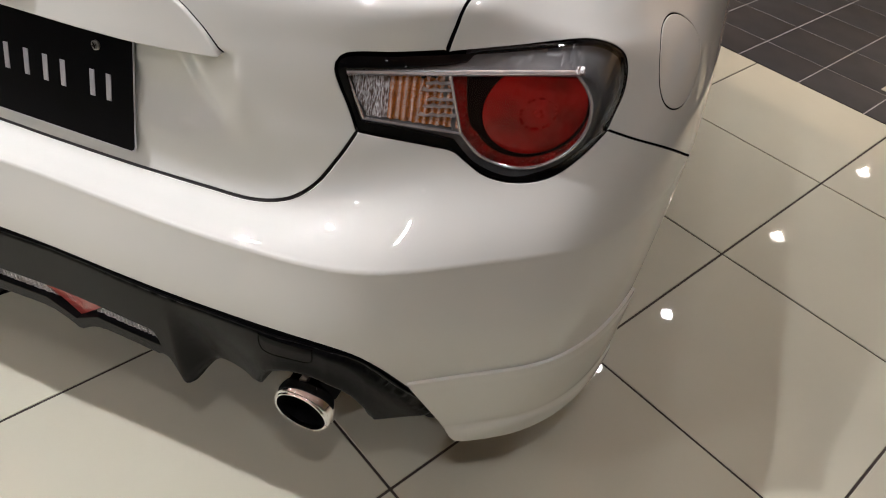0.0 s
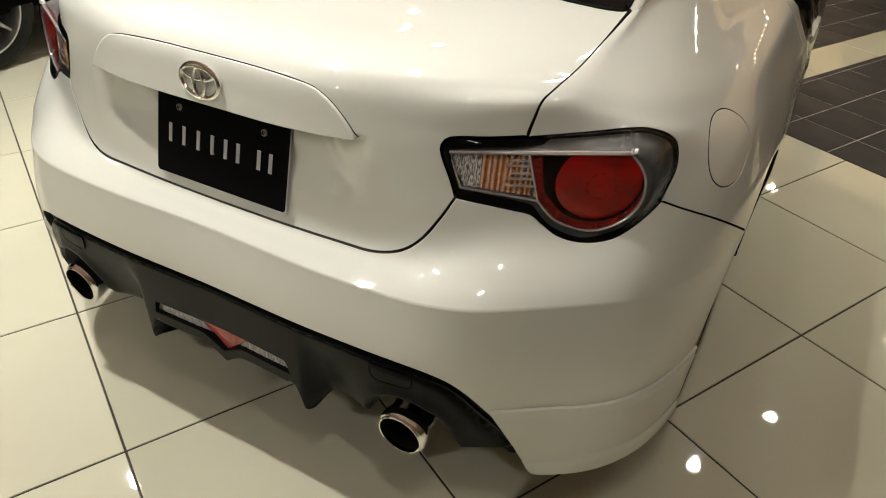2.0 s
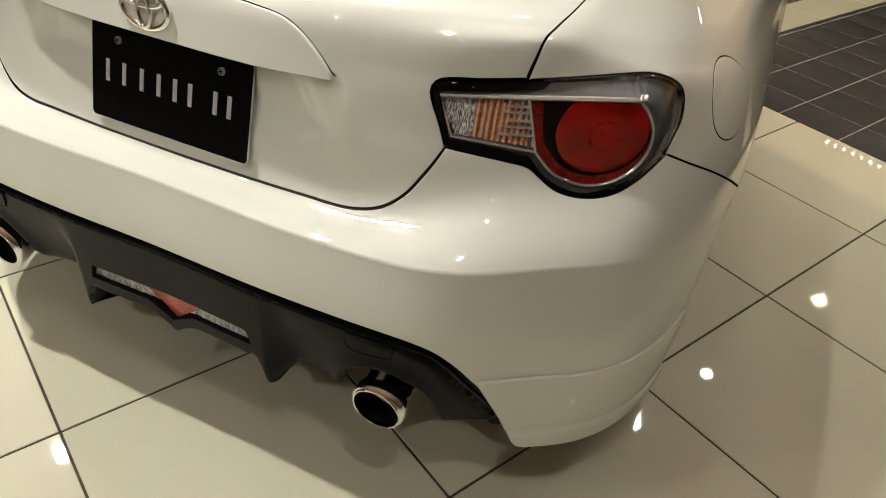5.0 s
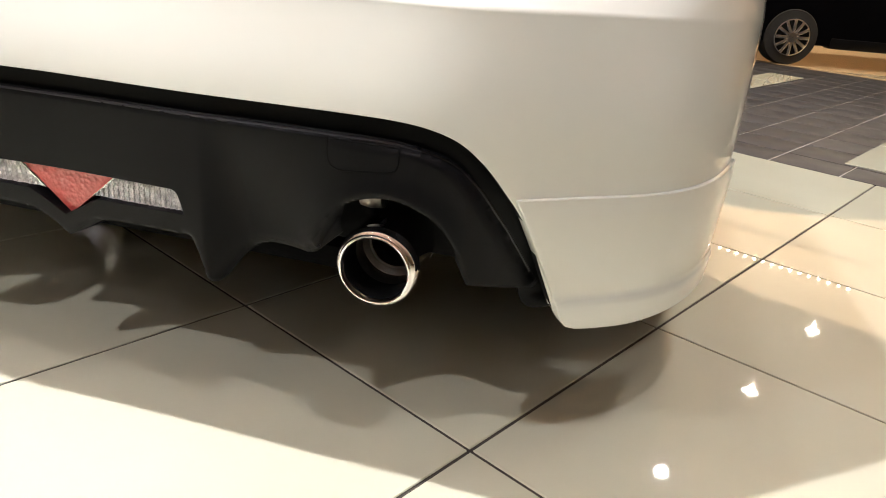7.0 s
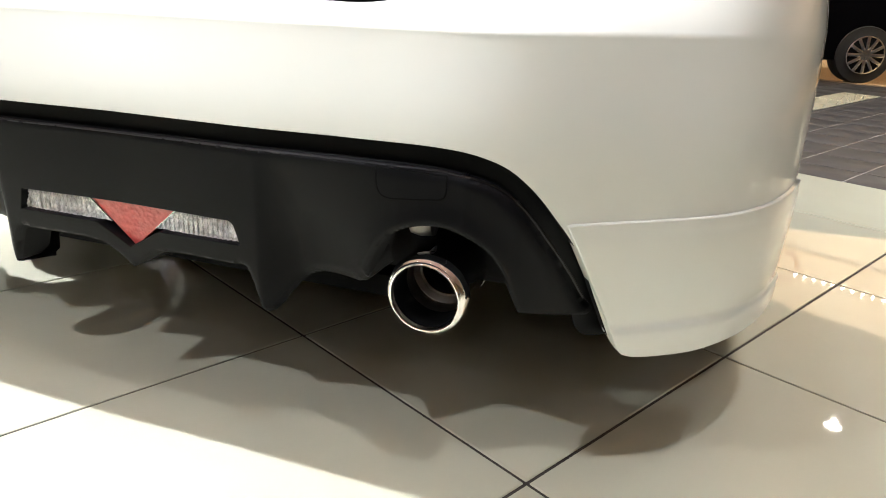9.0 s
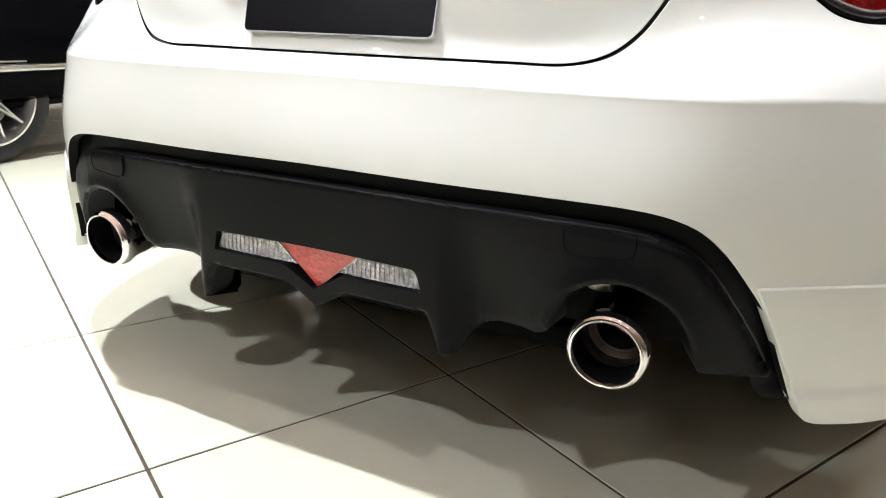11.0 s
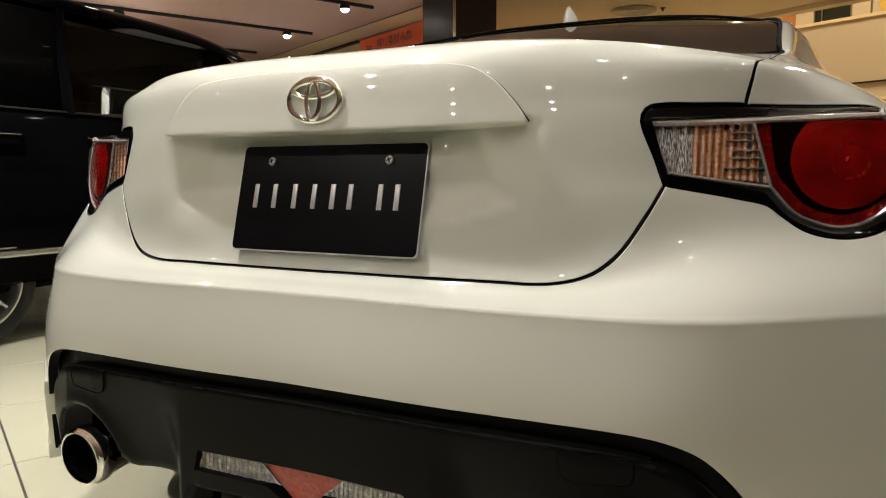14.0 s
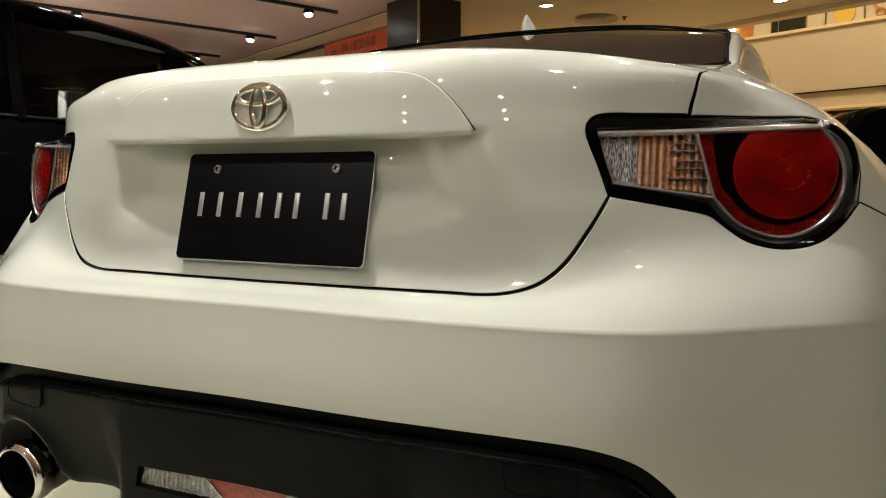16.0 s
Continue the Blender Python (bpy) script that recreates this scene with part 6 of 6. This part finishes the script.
# ---- other cars --------------------------------------------------------------------------
def van():
    """A tall black van beside the coupe."""
    X, Y0, Y1 = -2.62, -0.9, 3.75
    ob = thing("van", (X - 0.85, 1.4, 0), "tall black van with silver sill trim parked alongside", "van")
    # Profile of the flank: (depth from the side plane, height).
    prof = [(0.10, 0.27), (0.02, 0.30), (0.0, 0.45), (-0.02, 0.60), (-0.035, 0.85), (0.0, 1.05), (0.03, 1.12)]
    bm, rows = bmesh.new(), []
    for k in range(60):
        y = Y0 + (Y1 - Y0) * k / 59
        taper = 0.10 * max(0, (y - 3.0) / 0.75) ** 2 + 0.10 * max(0, (-0.3 - y) / 0.6) ** 2
        rows.append([bm.verts.new((X - d - taper, y, z)) for d, z in prof])
    for a, b in zip(rows, rows[1:]):
        for k in range(len(prof) - 1):
            c = (a[k].co + b[k + 1].co) / 2
            if c.z > 0.2:
                bm.faces.new((a[k], a[k + 1], b[k + 1], b[k]))
    part("flank", bm, BLACK_PAINT, ob)
    part("far_flank", box_bm((X - 1.72, Y0, 0.30), (X - 1.66, Y1, 1.12), 0.02), BLACK_PAINT, ob)
    part("tail", box_bm((X - 1.66, Y0 - 0.06, 0.30), (X - 0.06, Y0, 1.66), 0.03), BLACK_PAINT, ob)
    part("nose", box_bm((X - 1.62, Y1 - 0.1, 0.30), (X - 0.12, Y1 + 0.45, 1.0), 0.12), BLACK_PAINT, ob)
    part("floor_pan", box_bm((X - 1.60, Y0 + 0.1, 0.24), (X - 0.12, Y1, 0.34), 0.02), SHADOW_BLACK, ob)
    bm, rows = bmesh.new(), []
    for k in range(40):
        y = Y0 + (3.1 - Y0) * k / 39
        z = 1.70 - 0.035 * (y / 2.5) ** 2 - 0.07 * max(0, (y - 2.5) / 0.6) ** 2
        rows.append([bm.verts.new((X - d, y, z + h)) for d, h in ((0.06, -0.06), (0.07, -0.02), (0.12, 0.02), (0.3, 0.05), (0.85, 0.07), (1.4, 0.05), (1.6, 0.0), (1.66, -0.06))])
    for a, b in zip(rows, rows[1:]):
        for k in range(7):
            bm.faces.new((a[k], a[k + 1], b[k + 1], b[k]))
    part("roof", bm, BLACK_PAINT, ob)
    for y0, y1, name in ((-0.85, -0.02, 0), (0.02, 1.66, 0)):
        part("side_window", box_bm((X - 0.075, y0, 1.12), (X - 0.055, y1, 1.60), 0.004), VAN_GLASS, ob, "dark side window")
        part("side_window", box_bm((X - 1.67, y0, 1.12), (X - 1.65, y1, 1.60), 0.004), VAN_GLASS, ob, "dark side window")
    part("side_window", box_bm((X - 1.67, 1.70, 1.12), (X - 1.65, 3.10, 1.58), 0.004), VAN_GLASS, ob, "dark side window")
    bm = bmesh.new()
    pane = [bm.verts.new((X - d, y, z)) for d, y, z in ((0.065, 1.72, 1.12), (0.065, 3.36, 1.10), (0.12, 2.76, 1.55), (0.11, 1.72, 1.60))]
    bm.faces.new(pane)
    ret = bmesh.ops.extrude_face_region(bm, geom=list(bm.faces))
    bmesh.ops.translate(bm, verts=[v for v in ret["geom"] if isinstance(v, bmesh.types.BMVert)], vec=(-0.004, 0, 0))
    part("front_window", bm, TINTED, ob, "lightly tinted front door glass", smooth=False)
    # Windscreen, blacked out but for its far edge to hide the bright wall beyond, and the dark lining under the roof.
    for name, x0, x1, t0, t1, mat, label in (("windscreen", 0.14, 1.44, 0.14, 0.80, VAN_GLASS, "windscreen blacked out to hide what lies behind"), ("windscreen_edge", 1.44, 1.58, 0.80, 1.58, TINTED, "clear edge of the windscreen")):
        bm = bmesh.new()
        bm.faces.new([bm.verts.new((X - d, y, z)) for d, y, z in ((x0, 3.86, 1.02), (x1, 3.86, 1.02), (t1, 2.92, 1.60), (t0, 2.92, 1.60))])
        ret = bmesh.ops.extrude_face_region(bm, geom=list(bm.faces))
        bmesh.ops.translate(bm, verts=[v for v in ret["geom"] if isinstance(v, bmesh.types.BMVert)], vec=(0, 0.003, 0.005))
        part(name, bm, mat, ob, label, smooth=False)
    part("headliner", box_bm((X - 1.6, Y0 + 0.1, 1.575), (X - 0.13, 2.95, 1.595), 0.004), SHADOW_BLACK, ob, "black roof lining")
    for y in (-0.87, 0.0, 1.69):
        part("pillar", tube_bm([(X - 0.03, y, 1.10), (X - 0.08, y, 1.62)], 0.03, 8), BLACK_PAINT, ob)
    part("front_pillar", tube_bm([(X - 0.05, 3.45, 1.05), (X - 0.12, 2.75, 1.58)], 0.035, 8), BLACK_PAINT, ob)
    part("belt_trim", box_bm((X - 0.03, Y0, 1.112), (X - 0.012, 3.4, 1.122), 0.002), BLACK_METAL, ob)
    part("sill_trim", tube_bm([(X + 0.012, Y0 + 0.1, 0.445), (X + 0.014, 0.9, 0.440), (X + 0.014, 2.4, 0.428), (X + 0.0, 3.3, 0.43)], 0.013, 8, squash=1.4), SILVER_TRIM, ob, "silver sill trim")
    part("sill_trim", tube_bm([(X + 0.006, Y0 + 0.1, 0.475), (X + 0.008, 0.6, 0.478), (X + 0.008, 1.0, 0.470), (X + 0.004, 1.35, 0.464)], 0.006, 8), SILVER_TRIM, ob, "thin silver trim")
    wheel((X - 0.16, 1.19, 0.312), 1, ob, 0.312, 0.2, 0.225, 11, DARK_ALLOY, crossed=True)
    wheel((X - 1.56, 1.19, 0.312), -1, ob, 0.312, 0.2, 0.215, 18)
    part("roof_rail", box_bm((X - 1.70, Y0, 1.50), (X - 1.63, 4.1, 1.74), 0.02), BLACK_PAINT, ob)
    for y in (1.30, 1.86):
        handle = part("door_handle", tube_bm([(X + 0.012, y - 0.10, 0.985), (X + 0.040, y - 0.08, 0.985), (X + 0.042, y + 0.08, 0.985), (X + 0.012, y + 0.10, 0.985)], 0.013, 8, squash=1.2), BLACK_PAINT, ob, "black door handle with a bright edge")
        part("handle_edge", tube_bm([(X + 0.054, y - 0.075, 0.990), (X + 0.055, y + 0.075, 0.990)], 0.003, 6), SILVER_TRIM, handle)
    part("step_board", box_bm((X - 0.12, 1.62, 0.24), (X - 0.02, 2.9, 0.30), 0.015), BLACK_PLASTIC, ob)
    part("seat", box_bm((X - 0.75, 2.0, 0.55), (X - 0.3, 2.12, 1.22), 0.05), BLACK_PLASTIC, ob)
    return ob


van()


def minivan():
    """A white minivan parked behind the black one, seen through its windows."""
    Y, wide, fore, rise = 5.1, 1.65, 0.28, 0.17
    ob = thing("minivan", (-7.6, Y + 0.8, 0), "white minivan with dark windows parked behind the black van", "van")
    body = smooth_curve([(-9.8, .25), (-9.95, .7), (-9.9, 1.32), (-6.1, 1.32), (-5.6, 1.2), (-5.0, .98), (-4.85, .6), (-4.95, .25)], 0.08)
    cap = smooth_curve([(-9.7, 1.80), (-9.5, 1.98), (-8.4, 2.03), (-7.2, 2.03), (-6.7, 2.00), (-6.1, 1.86), (-6.15, 1.75), (-6.9, 1.78), (-9.65, 1.78)], 0.06)
    for name, loop in (("body", body), ("roof", cap)):
        bm, rows = bmesh.new(), []
        for y, k in ((Y + .06, .985), (Y, 1.0), (Y + wide, 1.0), (Y + wide + .06, .985)):
            rows.append([bm.verts.new((fore - 7.4 + (x + 7.4) * k, y, 1.0 + (z + (rise if z > 0.5 else 0.0) - 1.0) * k)) for x, z in loop])
        n = len(loop)
        for a, b in zip(rows[:3], rows[1:]):
            for k in range(n):
                bm.faces.new((a[k], a[(k + 1) % n], b[(k + 1) % n], b[k]))
        for r in (rows[0], rows[-1]):
            bm.faces.new(r)
        bmesh.ops.recalc_face_normals(bm, faces=bm.faces)
        part(name, bm, WHITE_PAINT, ob)
    for x0, x1 in ((-9.55, -8.3), (-8.2, -6.95), (-6.85, -6.1)):
        bm = bmesh.new()
        lean = 0.45 if x1 > -6.5 else 0.05
        lo = [bm.verts.new((x + fore, Y + 0.05, 1.31 + rise)) for x in (x0, x1)]
        hi = [bm.verts.new((x + fore, Y + 0.10, 1.80 + rise)) for x in (x1 - lean, x0 + 0.02)]
        bm.faces.new(lo + hi)
        ret = bmesh.ops.extrude_face_region(bm, geom=list(bm.faces))
        bmesh.ops.translate(bm, verts=[v for v in ret["geom"] if isinstance(v, bmesh.types.BMVert)], vec=(0, 0.02, 0))
        part("side_window", bm, VAN_GLASS, ob, "dark side window")
    for x, lean in ((-9.62, .05), (-8.25, .02), (-6.9, .03), (-6.05, -.35)):
        part("pillar", tube_bm([(x + fore, Y + 0.04, 1.28 + rise), (x + fore + lean * 0.4, Y + 0.05, 1.58 + rise), (x + fore + lean, Y + 0.09, 1.80 + rise)], 0.05, 8), WHITE_PAINT, ob)
    for x in (-9.1, -5.7):
        wheel((x + fore, Y + 0.12, 0.31), 1, ob, 0.31, 0.2, 0.2, 10)
    return ob


minivan()


def hatchback():
    """A small black car on the far side of the hall."""
    ob = thing("hatchback", (2.08, 6.85, 0), "small black hatchback with silver wheels across the hall", "car")
    d = Vector((0.972, 0.235, 0))
    m = Matrix.Translation((2.08, 6.85, 0)) @ Matrix.Rotation(math.atan2(d.y, d.x), 4, "Z") @ Matrix.Diagonal((1, -1, 1, 1))
    side = [(-0.72, 0.17), (-0.78, 0.60), (-0.70, 0.95), (-0.55, 1.40), (-0.30, 1.50), (1.5, 1.52), (2.1, 1.35), (2.55, 0.98), (3.1, 0.88), (3.2, 0.60), (3.12, 0.17)]
    curve = smooth_curve(side, 0.06)
    bm, rows = bmesh.new(), []
    for y, k in ((0.10, 0.96), (0.02, 0.99), (0.0, 1.0), (-1.45, 1.0), (-1.47, 0.99), (-1.55, 0.96)):
        rows.append([bm.verts.new(m @ Vector((1.2 + (x - 1.2) * k, y + (0.16 * max(0, z - 0.95) / 0.55) * (-1 if y > -0.7 else 1), 0.9 + (z - 0.9) * k))) for x, z in curve])
    for a, b in zip(rows, rows[1:]):
        for k in range(len(curve) - 1):
            bm.faces.new((a[k], a[k + 1], b[k + 1], b[k]))
    bm.faces.new(rows[0])
    bm.faces.new(rows[-1][::-1])
    bmesh.ops.recalc_face_normals(bm, faces=bm.faces)
    part("body", bm, BLACK_PAINT, ob)
    part("underbody", box_bm((-0.4, -1.35, 0.18), (2.9, -0.08, 0.34), 0.03, m), SHADOW_BLACK, ob)
    part("sill", box_bm((0.38, -0.02, 0.175), (2.1, 0.11, 0.27), 0.01, m), BLACK_PLASTIC, ob)
    for x in (0.0, 2.45):
        for y, s in ((0.02, 1), (-1.45, -1)):
            at = m @ Vector((x, 0.015 if s > 0 else -1.38, 0.251))
            mm = Matrix.Translation(at) @ m.to_3x3().to_4x4() @ Euler((radians(90 * -s), 0, 0)).to_matrix().to_4x4() @ Matrix.Diagonal((0.88, 0.88, 1, 1))
            tyre = part("wheel", lathe_bm([(.17, -.09), (.2, -.1), (.275, -.1), (.285, -.08), (.285, .08), (.275, .1), (.2, .1), (.18, .105)], mm, 40), RUBBER, ob, "black tyre on a silver wheel")
            part("wheel_cover", lathe_bm([(.185, .103), (.17, .112), (.05, .116), (.001, .12)], mm, 36), SHADOW_BLACK, tyre)
            for k in range(12):
                bm = bmesh.new()
                box(bm, (0.045, -0.017, 0.108), (0.178, 0.017, 0.128), 0.005, mm @ Euler((0, 0, 2 * math.pi * k / 12)).to_matrix().to_4x4())
                part("spoke", bm, ALLOY, tyre)
            part("cover_rim", lathe_bm([(.172, .112), (.178, .122), (.188, .12), (.19, .108)], mm, 36), ALLOY, tyre)
            part("cap", lathe_bm([(.055, .115), (.05, .13), (.001, .132)], mm, 24), ALLOY, tyre)
    return ob


hatchback()

# ---- floor tiles, last -------------------------------------------------------------------
cream = tile_mesh("tile", 0.6, CREAM_TILE, 0.0055)
EDGE = N0 + 0.6 * 5


def many(name, size, cells, mat, gap):
    """The rest of the tiles, past those that can be picked apart."""
    bm = bmesh.new()
    h = size / 2 - gap / 2
    verts, faces = [], []
    for m, n in cells:
        k = len(verts)
        for dx, dy, z in ((-h, -h, -.004), (h, -h, -.004), (h, h, -.004), (-h, h, -.004), (-h, -h, 0), (h, -h, 0), (h, h, 0), (-h, h, 0)):
            verts.append(grid_place(m + dx, n + dy, z))
        faces += [(k + 4, k + 5, k + 6, k + 7), (k, k + 1, k + 5, k + 4), (k + 1, k + 2, k + 6, k + 5), (k + 2, k + 3, k + 7, k + 6), (k + 3, k, k + 4, k + 7)]
    bm.free()
    ob = raw(name, verts, faces, None, mat, floor)
    ob.data.shade_flat()
    return tagged(ob, kind="stuff")


near, rest = [], []
for i in range(-24, 25):
    for j in range(-19, 5):
        m, n = M0 + 0.6 * (i + 0.5), N0 + 0.6 * (j + 0.5)
        p = grid_place(m, n)
        (near if -4.0 < p.x < 2.6 and -1.6 < p.y < 4.0 else rest).append((m, n))
for m, n in near:
    lay("tile", cream, m, n)
many("tiles_beyond", 0.6, rest, CREAM_TILE, 0.0055)
dark_near, dark_rest = [], []
SMALL, ROW, COLUMN = 0.28, EDGE + 0.235, -0.229
for i in range(-42, 43):
    for j in range(0, 14):
        m, n = COLUMN + SMALL * (i + 0.5), ROW + SMALL * (j + 0.5)
        (dark_near if -9 <= i <= 9 and j < 13 else dark_rest).append((m, n))
charcoal = tile_mesh("dark_tile", SMALL, DARK_TILE, 0.005)
for m, n in dark_near:
    lay("dark_tile", charcoal, m, n)
cut_tile = charcoal.copy()
cut_tile.transform(Matrix.Diagonal((1, 0.231 / (SMALL - 0.005), 1, 1)))
for i in range(-14, 15):
    lay("cut_tile", cut_tile, COLUMN + SMALL * (i + 0.5), EDGE + 0.117)
slab("dark_bed", -12.3, 12.3, EDGE + 0.004, EDGE + 10.3, -0.004, -0.0016, PALE_GROUT, floor)
many("dark_tiles_beyond", SMALL, dark_rest, DARK_TILE, 0.005)
pale_tile = tile_mesh("pale_band_tile", 0.6, CREAM_TILE, 0.004, 0.0045)
pale_tile.transform(Matrix.Diagonal((0.27 / 0.6, 1, 1, 1)))
for m in (0.415, -0.955):
    for j in range(5):
        lay("pale_band_tile", pale_tile, m, 3.05 + 0.54 * (j + 0.5)).matrix_world = Matrix.Translation(grid_place(m, 3.05 + 0.6 * (j + 0.5), 0.004)) @ TURN_GRID
slab("court_floor", -15, 15, 6.955, 14.2, -0.004, 0.0035, COURT_FLOOR, label="polished cream floor of the court", category="floor")
slab("threshold_strip", -12, 12, 6.86, 6.95, -0.004, 0.003, TAN_STRIP, label="tan strip set in the floor", category="floor strip")

# A string of small bulbs under the court's edge beam.
chain = thing("light_string", tuple(grid_place(-1.0, 7.7, 2.2)), "string of small lit bulbs under the beam", "string lights")
part("wire", tube_bm([grid_place(-1.75, 7.7, 2.24), grid_place(-1.0, 7.7, 2.215), grid_place(-0.25, 7.7, 2.24)], 0.004, 6), BLACK_METAL, chain)
for k in range(15):
    bm = bmesh.new()
    bmesh.ops.create_uvsphere(bm, u_segments=10, v_segments=6, radius=0.014, matrix=Matrix.Translation(grid_place(-1.7 + 0.1 * k, 7.7, 2.2)))
    part("bulb", bm, BULB_GLOW, chain, "small lit bulb")
for m in (-1.75, -0.25):
    part("hanger", tube_bm([grid_place(m, 7.7, 2.24), grid_place(m, 7.7, CEILING - 0.04)], 0.004, 6), BLACK_METAL, chain)
